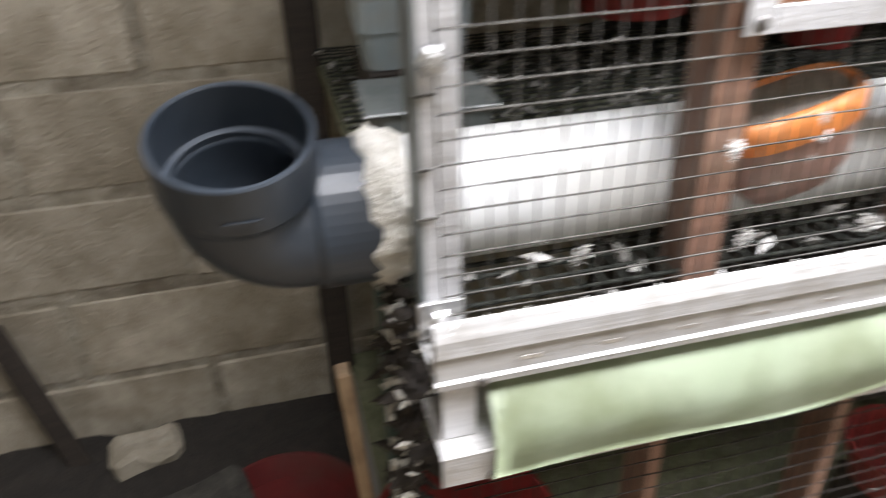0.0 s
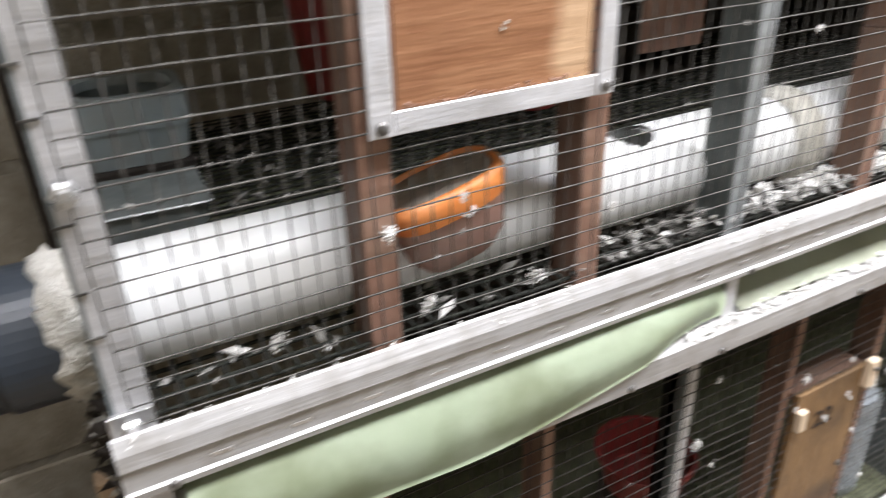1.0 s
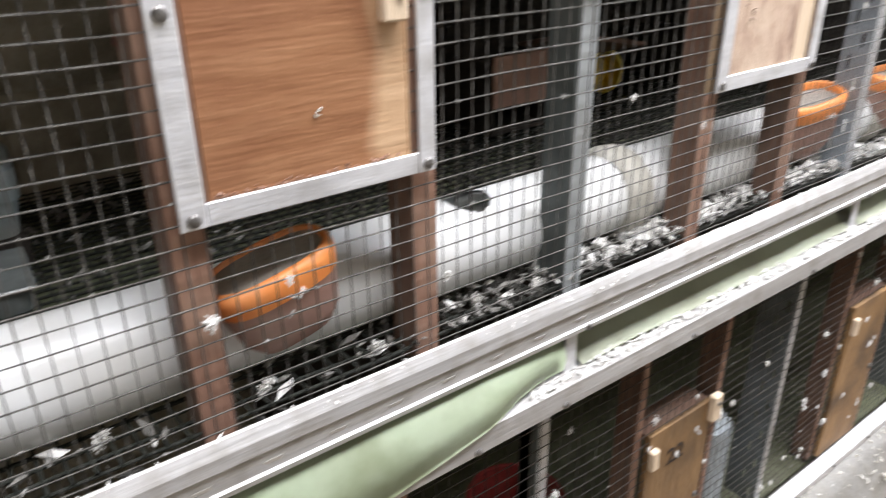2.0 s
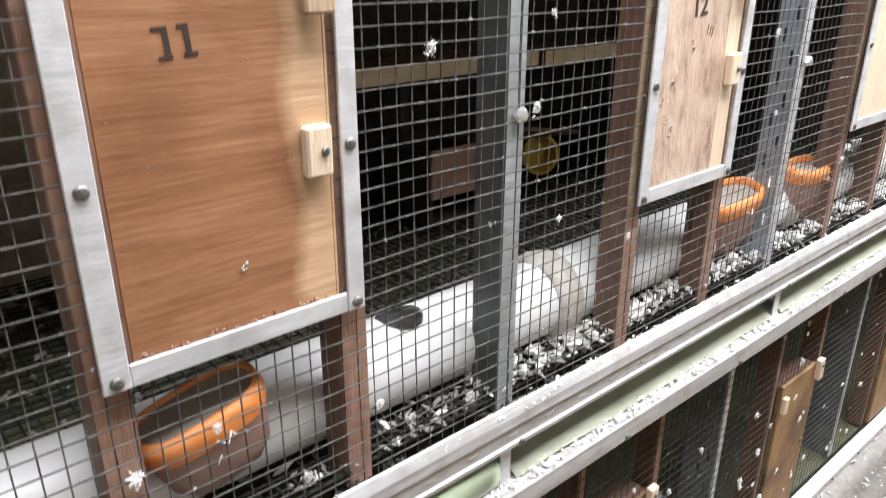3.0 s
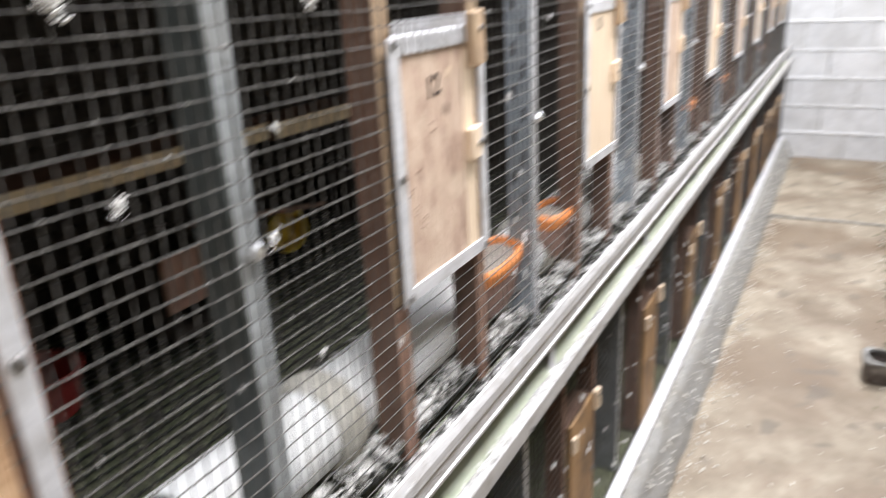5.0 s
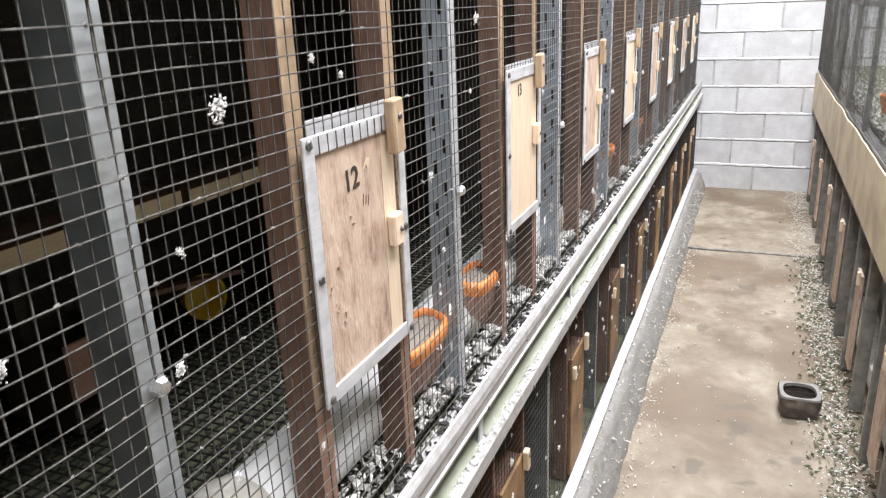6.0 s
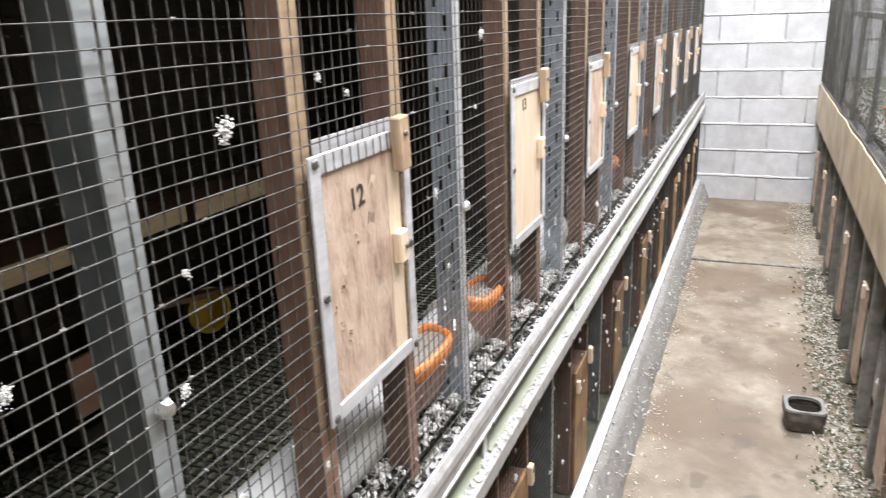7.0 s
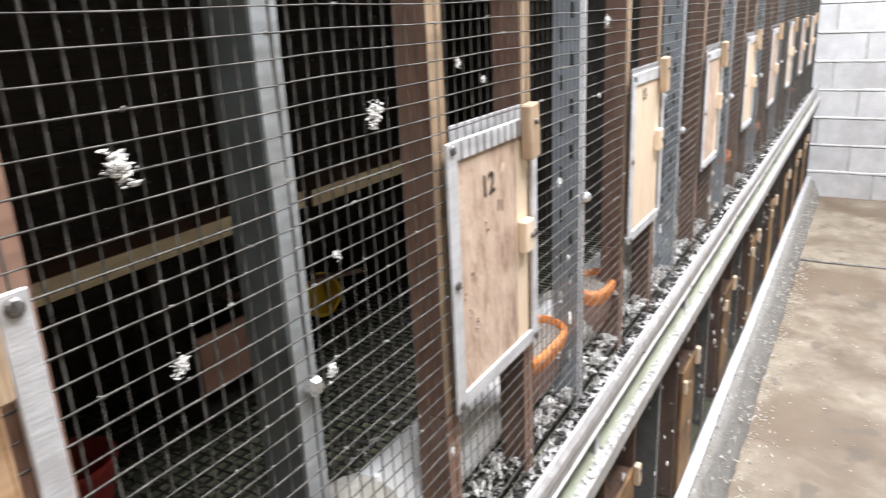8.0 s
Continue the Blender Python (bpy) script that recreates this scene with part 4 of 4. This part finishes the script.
    lo = [bm.verts.new((p[0], p[1], sz - 0.004)) for p in outer]
    hi = [bm.verts.new((p[0] * 0.97, p[1] * 0.97, sz + 0.006)) for p in outer]
    ih = [bm.verts.new((p[0], p[1], sz + 0.006)) for p in inner]
    il = [bm.verts.new((p[0], p[1], sz - 0.006)) for p in inner]
    for ra, rb in ((lo, hi), (hi, ih), (ih, il)):
        for k in range(n):
            bm.faces.new((ra[k], ra[(k + 1) % n], rb[(k + 1) % n], rb[k]))
    part("lid_rim", bm, rim or material, t)
    return t


grey_nest(0.165, 0.89, 0.855, 0.145, 0.13, 0.085, -4, "grey plastic nest box with an arched opening in its top", GREYPL)
grey_nest(0.140, 0.70, 0.812, 0.135, 0.11, 0.055, -3, "clouded translucent plastic tub on the pen floor", SMOKED, "plastic tub", False)
sup = part("nest_support", box(-0.065, 0.065, -0.06, 0.06, 0, 0.04, 0.003), DARKWOOD_SHADE, at=pose(0.165, 0.89, 0.814))
tagged(sup, "dark wooden block under the grey nest box", "wooden block")
jar = tub("white_jar", 1.86, 0.43, 0.855, 0.022, 0.024, 0.075, PVC, "small white plastic jar wired to the pen front")

# feathers caught on the wire, posts and rails
rng = random.Random(5)
for i, (x, z, s) in enumerate([(0.584, 1.36, 0.015), (0.838, 1.356, 0.015), (0.767, 1.25, 0.006), (0.604, 1.228, 0.009), (0.748, 1.156, 0.009), (0.984, 1.384, 0.007), (1.039, 1.363, 0.007),
                                (1.264, 1.202, 0.009), (1.464, 1.409, 0.012), (0.795, 1.022, 0.006), (0.367, 0.934, 0.007), (0.296, 0.918, 0.011), (0.937, 0.966, 0.006),
                                (0.535, 0.885, 0.008), (1.60, 0.955, 0.008), (1.43, 1.30, 0.006), (1.30, 1.08, 0.006), (1.86, 1.25, 0.008), (2.3, 1.05, 0.010), (2.6, 1.15, 0.010), (2.42, 0.9, 0.012)]):
    feather((x, FRONT - 0.004, z), s, i)
for i in range(75):
    feather((rng.uniform(0.70, 2.3), rng.uniform(0.387, 0.425), 0.820), rng.uniform(0.007, 0.014), 100 + i, group="feathers on the pen floor")
for i, (x, y) in enumerate([(0.205, 0.42), (0.345, 0.405), (0.46, 0.40), (0.68, 0.40), (0.60, 0.41)]):
    feather((x, y, 0.819), 0.013, 200 + i, group="feathers on the pen floor")

# ---- left row: lower pens ----
LOWZ0, LOWZ1, LOWY = 0.165, 0.722, 0.352
strip = thing("foot_rail", "pale aluminium strip along the foot of the lower pens", "metal rail")
bm = bmesh.new()
rows = []
for i in range(61):
    x = X0 + (X1 - X0) * i / 60
    w = 0.002 * noise.noise((x * 2, 7, 1))
    rows.append([bm.verts.new((x, y + w, z)) for y, z in ((0.322, 0.140), (0.322, 0.158), (0.350, 0.160), (0.350, 0.156), (0.326, 0.154), (0.326, 0.140))])
for a, b in zip(rows, rows[1:]):
    for k in range(6):
        bm.faces.new((a[k], a[(k + 1) % 6], b[(k + 1) % 6], b[k]))
bm.faces.new(rows[0])
bm.faces.new(rows[-1])
part("bar", bm, ALU, strip)
for i in range(40):
    screw(strip, 0.3 + i * 0.15, 0.3225, 0.15, 0.0035)
plinth = thing("plinth", "rough cast concrete plinth under the lower pens", "plinth", kind="structure")
bm = bmesh.new()
rows = []
for i in range(121):
    x = X0 - 0.02 + (X1 - X0 + 0.02) * i / 120
    row = []
    for y, z in ((0.250, -0.01), (0.256, 0.03), (0.270, 0.060), (0.284, 0.085), (0.296, 0.118), (0.305, 0.130), (0.324, 0.138), (1.17, 0.140), (1.17, -0.01)):
        dn = (noise.noise((x * 7, y * 30, z * 30)) + 0.6 * noise.noise((x * 23, y * 60, z * 60))) * 0.012 if y < 0.315 else 0
        row.append(bm.verts.new((x, y + dn, z + dn * 0.6)))
    rows.append(row)
for a, b in zip(rows, rows[1:]):
    for k in range(8):
        bm.faces.new((a[k], a[k + 1], b[k + 1], b[k]))
part("base", bm, LEDGE, plinth, smooth=True)
litter2 = thing("aisle_litter", "husks, feathers and grit along the aisle edges", "litter", kind="stuff")
part("plinth_husks", chips("plinth_husks", 1300, lambda r: (r.uniform(0.3, X1), *(lambda u: (0.245 + 0.08 * u, 0.05 + 0.1 * u))(r.random())), 0.0042, CRUST, 0.5, 11), None, litter2)
part("left_husks", chips("left_husks", 700, lambda r: (r.uniform(1.5, X1), 0.25 - abs(r.gauss(0, 0.04)), 0.004), 0.0042, CRUST, 0.4, 12), None, litter2)
part("aisle_husks", chips("aisle_husks", 260, lambda r: (r.uniform(1.5, X1), r.uniform(-0.4, 0.25), 0.004), 0.004, CRUST, 0.3, 13), None, litter2)
part("right_husks", chips("right_husks", 3600, lambda r: (r.uniform(1.5, X1), -0.40 + r.gauss(0, 0.05), 0.010 + abs(r.gauss(0, 0.006))), 0.0046, CRUST, 0.5, 14), None, litter2)
part("right_grit", chips("right_grit", 3000, lambda r: (r.uniform(1.5, X1), -0.40 + r.gauss(0, 0.05), 0.008), 0.006, TRAYBASE, 0.7, 15), None, litter2)

LOW_BAY = 0.597           # the lower pens stand a little closer
for i in range(10):
    x = 0.655 + LOW_BAY * i
    if x < X1 - 0.05:
        angle_post("angle_post", "slotted galvanised steel angle post of the lower pens", x, LOWZ0, LOWZ1, 0.020, 0.062 if i else 0.012, y=LOWY + 0.006, holes=i % 2 == 1)
for i in range(10):
    xd = 0.276 + LOW_BAY * i
    if xd + 0.2 > X1:
        break
    for xx in (xd - 0.022, xd + 0.172):
        stud(xx, LOWZ0, LOWZ1, 0.016, 0.036, LOWY + 0.006, "brown-stained wooden post of the lower pens")
    if i == 0:
        continue
    d = thing("low_pen_door", "warm brown plywood door of the lower pens" + (", numbered 22" if i == 1 else ""), "cage door", "doors of the lower pens", at=pose(xd + 0.002, LOWY - 0.004, 0.170, 0, 0, 0))
    part("panel", box(0, 0.150, 0, 0.010, 0, 0.355, 0.001), LOWPLY, d)
    part("top_edge", box(0, 0.150, 0.0102, 0.05, 0.342, 0.353, 0.001), STAIN, d)
    lb = part("latch_block", box(-0.010, 0.010, -0.012, 0, -0.024, 0.024, 0.002), PLY_UP_PALE, d, "pale wooden turn-button", at=pose(0.146, -0.0005, 0.345, 0, random.uniform(-8, 8), 0))
    screw(lb, 0, -0.0122, 0.01, 0.0035)
    lb = part("latch_block", box(-0.008, 0.008, -0.010, 0, -0.018, 0.018, 0.002), PLY_UP_PALE, d, "pale wooden turn-button", at=pose(0.006, -0.0005, 0.315, 0, random.uniform(-8, 8), 0))
    screw(d, 0.14, -0.001, 0.17)
    if i == 1:
        text_part("22", 0.042, 0.066, -0.0012, 0.280, d)
for i, (a, b) in enumerate(zip(edges, edges[1:])):
    wire_panel("wire_mesh", "dusty welded wire front of the lower pens, its shade in the colour", a, b, LOWZ0, LOWZ1, y=LOWY, seed=i + 31, dust=60, wire=SHADEWIRE, radius=0.00062)
for i in range(120):
    if i < 110:
        feather((rng.uniform(0.6, 3.8), LOWY - 0.004, rng.uniform(0.2, 0.66)), rng.uniform(0.005, 0.011), 300 + i, group="feathers on the lower wire")
low_floor = part("low_pen_floor", box(X0, X1, 0.36, 1.17, 0.146, 0.158, 0.002), TRAYBASE)
tagged(low_floor, "dark fouled floor board of the lower pens", "pen floor", kind="structure")
tub("red_bowl", 0.76, 0.50, 0.30, 0.06, 0.075, 0.06, RED, "dark red plastic bowl in a lower pen")
st = part("bowl_stand", box(-0.05, 0.05, -0.05, 0.05, 0, 0.141, 0.003), DARKWOOD_SHADE, at=pose(0.76, 0.50, 0.159))
tagged(st, "dark wooden block under the red bowl", "wooden block")
tub("red_bowl", 0.16, 0.62, 0.159, 0.10, 0.13, 0.10, RED, "red plastic basin in a lower pen")
net = thing("net_drum", "white plastic netting drum in a lower pen", "netting drum", at=pose(1.16, 0.44, 0.165))
lines = []
for k in range(26):
    a = 2 * math.pi * k / 26
    lines.append([(0.055 * math.cos(a + 0.06 * j), 0.055 * math.sin(a + 0.06 * j), 0.02 * j) for j in range(11)])
    lines.append([(0.055 * math.cos(a - 0.06 * j), 0.055 * math.sin(a - 0.06 * j), 0.02 * j) for j in range(11)])
part("netting", tube_mesh("netting", lines, 0.0016, BLUEMESH), None, net)
part("core", lathe([(0.001, 0), (0.05, 0), (0.05, 0.2), (0.001, 0.2)], 28), BLUEMESH, net)

# tops, ends and partitions of the pens
# roof out of view, its height chosen to keep light off the pen floor
top = part("pen_roof", box(X0, X1, FRONT + 0.05, 1.17, TOP, TOP + 0.02, 0.002), ROOF)
tagged(top, "unseen board roof over the pens, set low to shade them", "roof board", kind="structure")
head = part("head_rail", box(X0, X1, FRONT - 0.004, FRONT + 0.048, TOP + 0.002, TOP + 0.03, 0.002), ALU)
tagged(head, "aluminium rail along the top of the pens", "metal rail")
# partitions coloured near black for the shade inside the pens
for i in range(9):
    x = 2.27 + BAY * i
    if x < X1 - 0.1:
        pt = part("partition", box(0, 0.012, FRONT + 0.05, 1.17, 0.815, TOP - 0.002, 0.001), DARKWOOD_SHADE, at=pose(x, 0, 0))
        tagged(pt, "wooden partition between pens, its shade in the colour", "partition", "pen partitions")

# back board added; its near-black colour stands for the deep shade behind
pb = part("pen_back", box(0.60, X1, 1.165, 1.18, 0.145, TOP, 0.001), DARKWOOD_SHADE)
tagged(pb, "added back of the pens, coloured dark as their shade", "board", kind="structure")

wire_panel("wire_mesh", "dusty wire netting along the back of the pens", 0.62, 2.26, 0.83, TOP - 0.01, y=1.15, pitch=0.03, seed=91, dust=900, wire=SHADEWIRE, radius=0.0011)

# ---- end of the row: corner with posts and rubbish ----
pole = part("corner_pole", box(0, 0.05, 0, 0.05, 0, ROOF_Z - 0.01, 0.004), DARKWOOD_SHADE, at=pose(0.02, 1.13, 0.0))
tagged(pole, "dark rusty upright in the corner behind the pens", "upright")
pole2 = part("green_pole", box(0, 0.03, 0, 0.03, 0, 0.78, 0.003), mat("dark_green_paint", [(0.3, (0.02, 0.05, 0.04)), (0.7, (0.04, 0.08, 0.065))], 30, 0.6, bump=0.2, dirt=(0.15, 0.14, 0.12), dirt_scale=30), at=pose(0.045, 0.50, 0.0))
tagged(pole2, "dark green painted steel leg at the row's end", "steel leg")
wood_leg = part("batten", box(0, 0.02, 0, 0.03, 0, 0.5, 0.003), RAW, at=pose(0.035, 0.70, 0.0, 0, -3, 0))
tagged(wood_leg, "thin raw wooden batten leaning at the row's end", "batten")
crumbs = thing("foam_crumbs", "crumbs of dried foam and dirt on the row's end", "litter", kind="stuff")
part("crumbs", chips("crumbs", 90, lambda r: (0.045 + abs(r.gauss(0, 0.012)), r.uniform(0.41, 0.49), r.uniform(0.5, 0.81)), 0.006, CRUST, 0.8, 21), None, crumbs)
part("dark_crumbs", chips("dark_crumbs", 300, lambda r: (0.05 + abs(r.gauss(0, 0.012)), r.uniform(0.42, 0.52), r.uniform(0.45, 0.81)), 0.010, DARKWOOD_SHADE, 0.8, 22), None, crumbs)
# darker red than the other tubs: the corner's shade is mixed in
SHADERED = mat("shaded_red_plastic", [(0.3, (0.085, 0.008, 0.008)), (0.7, (0.13, 0.013, 0.012))], 20, 0.5, bump=0.05, dirt=(0.07, 0.03, 0.025), dirt_scale=9, dirt_amount=0.8)
tub("red_basin", -0.10, 0.86, 0.03, 0.13, 0.15, 0.035, SHADERED, "red plastic basin on the corner floor, its shade in the colour")
bm = box(-0.16, 0.12, -0.06, 0.12, 0, 0.07, 0.02)
bmesh.ops.subdivide_edges(bm, edges=bm.edges[:], cuts=3, use_grid_fill=True)
for v in bm.verts:
    v.co += Vector((0, 0, 0.03)) * noise.noise(v.co * 14) * (1 if v.co.z > 0.02 else 0)
tagged(part("old_sack", bm, DARKMESH, None, smooth=True, at=pose(-0.26, 0.86, 0.012, 0, 0, 15)), "dark crumpled sack on the floor by the wall", "sack")
bm = box(0, 0.13, 0, 0.09, 0, 0.07, 0.012)
bmesh.ops.subdivide_edges(bm, edges=bm.edges[:], cuts=3, use_grid_fill=True)
for v in bm.verts:
    v.co += Vector((1, 1, 1)) * 0.012 * noise.noise(v.co * 25)
tagged(part("rubble", bm, BLOCK, None, at=pose(-0.42, 1.07, 0.0, 0, 4, 12)), "broken lump of concrete block against the wall", "rubble")
tagged(part("leaning_plank", box(0, 0.04, 0, 0.012, 0, 0.36, 0.002), DARKWOOD_SHADE, at=pose(-0.50, 1.12, 0.0, -8, -14, 0)), "dark plank leaning on the block wall", "plank")
# soil sheet added so that its dark colour shades the corner floor
bm = bmesh.new()
rows = []
for i in range(31):
    x = -1.2 + 1.24 * i / 30
    rows.append([bm.verts.new((x, 0.62 + 0.58 * j / 16, 0.006 + (0.012 + 0.02 * (j / 16) ** 2) * (1 + noise.noise((x * 9, j * 0.5, 1))) * min(1, j / 2))) for j in range(17)])
for a, b in zip(rows, rows[1:]):
    for j in range(16):
        bm.faces.new((a[j], b[j], b[j + 1], a[j + 1]))
tagged(part("dark_soil", bm, SHADE_SOIL, None, smooth=True), "added soil heap along the wall's foot, the corner's shade in its colour", "soil", kind="stuff")

# ---- far wall: white mortar squeezed out of the bed joints ----
for k in range(1, 11):
    bm = bmesh.new()
    rows = []
    for i in range(90):
        y = -0.43 + 0.80 * i / 89
        n0, n1 = noise.noise((y * 11, k * 3.1, 0.5)), noise.noise((y * 34, k * 1.7, 4.5))
        h = max(0.0015, 0.0085 + 0.004 * n0 + 0.004 * n1)
        d = max(0.001, 0.006 + 0.004 * n1)
        z = 0.002 * n0
        rows.append([bm.verts.new(p) for p in ((0, y, z - h), (-d, y, z - h * 0.5), (-d, y, z + h * 0.5), (0, y, z + h))])
    for a, b in zip(rows, rows[1:]):
        for j in range(3):
            bm.faces.new((a[j], a[j + 1], b[j + 1], b[j]))
    tagged(part("mortar_bead", bm, LIME, None, at=pose(FAR + 0.0005, 0, 0.196 * k)), "ridge of white mortar along a block joint", "mortar", kind="structure")

# ---- aisle ----
bm = box(0, 0.022, -0.40, 0.26, 0, 0.010, 0.002)
bmesh.ops.subdivide_edges(bm, edges=bm.edges[:], cuts=4, use_grid_fill=True)
for v in bm.verts:
    v.co.x += 0.02 * noise.noise((v.co.y * 5, 1, 1))
tagged(part("threshold", bm, DUSTY, None, at=pose(4.70, 0, 0.002)), "dark ragged joint across the aisle floor", "floor joint", kind="structure")
nb = grey_nest(2.935, -0.275, 0.004, 0.13, 0.135, 0.075, 3, "dark brown plastic nest box with a dusty open top", BROWNBOX, rim=LEDGE)

# ---- right row ----
RF = -0.435
band = thing("cream_board", "cream board screwed along the front of the facing pens", "board")
bm = bmesh.new()
rows = []
for i in range(61):
    x = 0.9 + (X1 - 0.9) * i / 60
    w = 0.006 * noise.noise((x * 1.6, 2, 8))
    dz = 0.012 * noise.noise((x * 3.1, 4, 8)) + 0.006 * noise.noise((x * 9, 4, 8))
    rows.append([bm.verts.new((x, RF + w * f + d, z)) for z, f, d in ((0.635, 1, 0.010), (0.76, 1.6, 0.010), (0.885 + dz, 0.5, 0.010), (0.885 + dz, 0.5, 0.004), (0.76, 1.6, 0.004), (0.635, 1, 0.004))])
for a, b in zip(rows, rows[1:]):
    for k in range(6):
        bm.faces.new((a[k], a[(k + 1) % 6], b[(k + 1) % 6], b[k]))
bm.faces.new(rows[0])
bm.faces.new(rows[-1])
part("board", bm, CREAM, band)
r_rail = part("facing_rail", box(0.9, X1, RF - 0.045, RF - 0.004, 0.876, 0.892, 0.002), ALU_RAIL)
tagged(r_rail, "aluminium rail of the facing pens", "metal rail")
r_low = part("facing_rail", box(0.9, X1, RF - 0.04, RF - 0.003, 0.60, 0.632, 0.002), GALV)
tagged(r_low, "grey steel rail under the cream board", "metal rail")
r_mid = part("facing_rail", box(0.9, X1, RF - 0.03, RF - 0.004, 1.36, 1.385, 0.002), ALU_RAIL)
tagged(r_mid, "aluminium rail above the facing pens' openings", "metal rail")
for i in range(18):
    x = 1.0 + 0.33 * i
    if x > X1 - 0.03:
        break
    p = part("facing_post", box(0, 0.03, -0.04, 0, 0, 0.59, 0.002), DUSTY, at=pose(x, RF - 0.006, 0.008))
    tagged(p, "grey galvanised post of the facing lower pens", "metal post", "facing posts")
    if i % 2 == 0:
        p = part("facing_post", box(0, 0.024, -0.02, 0, 0, TOP - 0.895, 0.002), GALVPALE, at=pose(x, RF - 0.006, 0.8925))
        tagged(p, "grey galvanised post of the facing upper pens", "metal post", "facing posts")
        d = thing("facing_door", "dusty plywood door of the facing lower pens", "cage door", "facing doors", at=pose(x + 0.10, RF + 0.002, 0.12))
        part("panel", box(0, 0.10, -0.010, 0, 0, 0.36, 0.001), PLY_UP, d)
        part("latch_block", box(-0.010, 0.010, 0, 0.012, -0.024, 0.024, 0.002), PLY_UP_PALE, d, "pale wooden turn-button", at=pose(0.01, 0.0005, 0.35))
    elif i % 4 == 1:
        nestp = thing("grey_nest_pipe", "dusty grey pipe stub standing open at the top", "pipe", "grey pipe stubs", at=pose(x + 0.17, RF - 0.085, 0.01))
        part("tube", lathe([(0.056, 0.0), (0.056, 0.20), (0.061, 0.202), (0.061, 0.25), (0.055, 0.25), (0.055, 0.02), (0.001, 0.018)], 32), PVC_DIRTY, nestp, smooth=False)
for i in range(8):
    a = 1.0 + BAY * i
    if a > X1 - 0.2:
        break
    wire_panel("wire_mesh", "dusty wire front of the facing upper pens", a, min(a + BAY, X1), 0.9, TOP, y=RF, seed=i + 61, dust=80)
pipe2 = thing("grey_pipe", "dust-covered grey drain pipe along the facing lower pens", "pipe", at=pose(0, RF - 0.12, 0.085))
part("pipe", holed_pipe(0.95, X1, 0.055, [1.2 + 0.66 * i for i in range(8)]), PVC_DIRTY, pipe2, smooth=True)
tub("orange_tub", 3.9, RF - 0.15, 0.93, 0.05, 0.065, 0.07, ORANGE, "orange plastic tub in a facing pen")
tub("orange_tub", 2.1, RF - 0.1, 0.15, 0.04, 0.05, 0.06, ORANGE, "orange plastic tub in a facing lower pen")
r_floor = part("facing_pen_floor", box(0.9, X1, -1.2, RF - 0.05, 0.90, 0.925, 0.002), TRAYBASE)
tagged(r_floor, "fouled floor of the facing upper pens", "pen floor", kind="structure")
r_back = part("facing_pen_back", box(0.9, X1, -0.95, -0.93, 0.93, TOP, 0.002), GREYBOARD)
tagged(r_back, "grey-green painted back board of the facing pens", "board", kind="structure")
low_back = part("facing_low_back", box(0.9, X1, -0.66, -0.645, 0.0, 0.60, 0.002), GREYBOARD)
tagged(low_back, "dusty grey back board of the facing lower pens", "board", kind="structure")
r_lit = thing("facing_litter", "white husks strewn in the facing pens", "litter", kind="stuff")
part("husks", chips("husks", 1800, lambda r: (r.uniform(0.95, X1), RF - 0.02 - abs(r.gauss(0, 0.12)), 0.930), 0.008, WHITEFLUFF, 0.5, 41), None, r_lit)

# ---- walls and roof ----
block_wall("wall_north", "rough grey-brown concrete block wall behind the pens", "x", BACK, -1.5, FAR, ROOF_Z, 0.15, -1, BLOCK, MORTAR, offset=0.12, z0=-0.005, joint=0.022, recess=0.0015)
block_wall("wall_east", "pale grey concrete block wall closing the aisle's end", "y", FAR, -1.3, BACK, ROOF_Z, 0.15, -1, BLOCK_PALE, MORTAR_PALE, z0=0.0, length=0.442, joints=(-0.072, 0.095, -0.12, 0.083, -0.182, 0.068, -0.174, 0.05))
for name, a in (("wall_south", (-1.5, FAR, -1.45, -1.3, -0.05, ROOF_Z)), ("wall_west", (-1.65, -1.5, -1.3, BACK, -0.05, ROOF_Z))):
    w = part(name, box(*a, 0.0), BLOCK)
    tagged(w, "plain grey block wall closing the shed", "wall", kind="structure")
# unseen roof pieces, added and placed to limit where light falls
for name, y0, y1, label in (("roof_north", 0.1705, BACK + 0.15, "unseen shed roof over the pens, added to shape the light"), ("roof_south", -1.45, -0.5305, "unseen shed roof over the facing pens, added to shape the light")):
    tagged(part(name, box(-1.65, FAR + 0.15, y0, y1, ROOF_Z, ROOF_Z + 0.05, 0.0), ROOF), label, "roof", kind="structure")
for name, x0, x1 in (("roof_west", -1.65, -0.151), ("roof_east", 6.201, FAR + 0.15)):
    tagged(part(name, box(x0, x1, -0.53, 0.17, ROOF_Z, ROOF_Z + 0.05, 0.0), ROOF), "unseen roof piece added to bound the light from above", "roof", kind="structure")
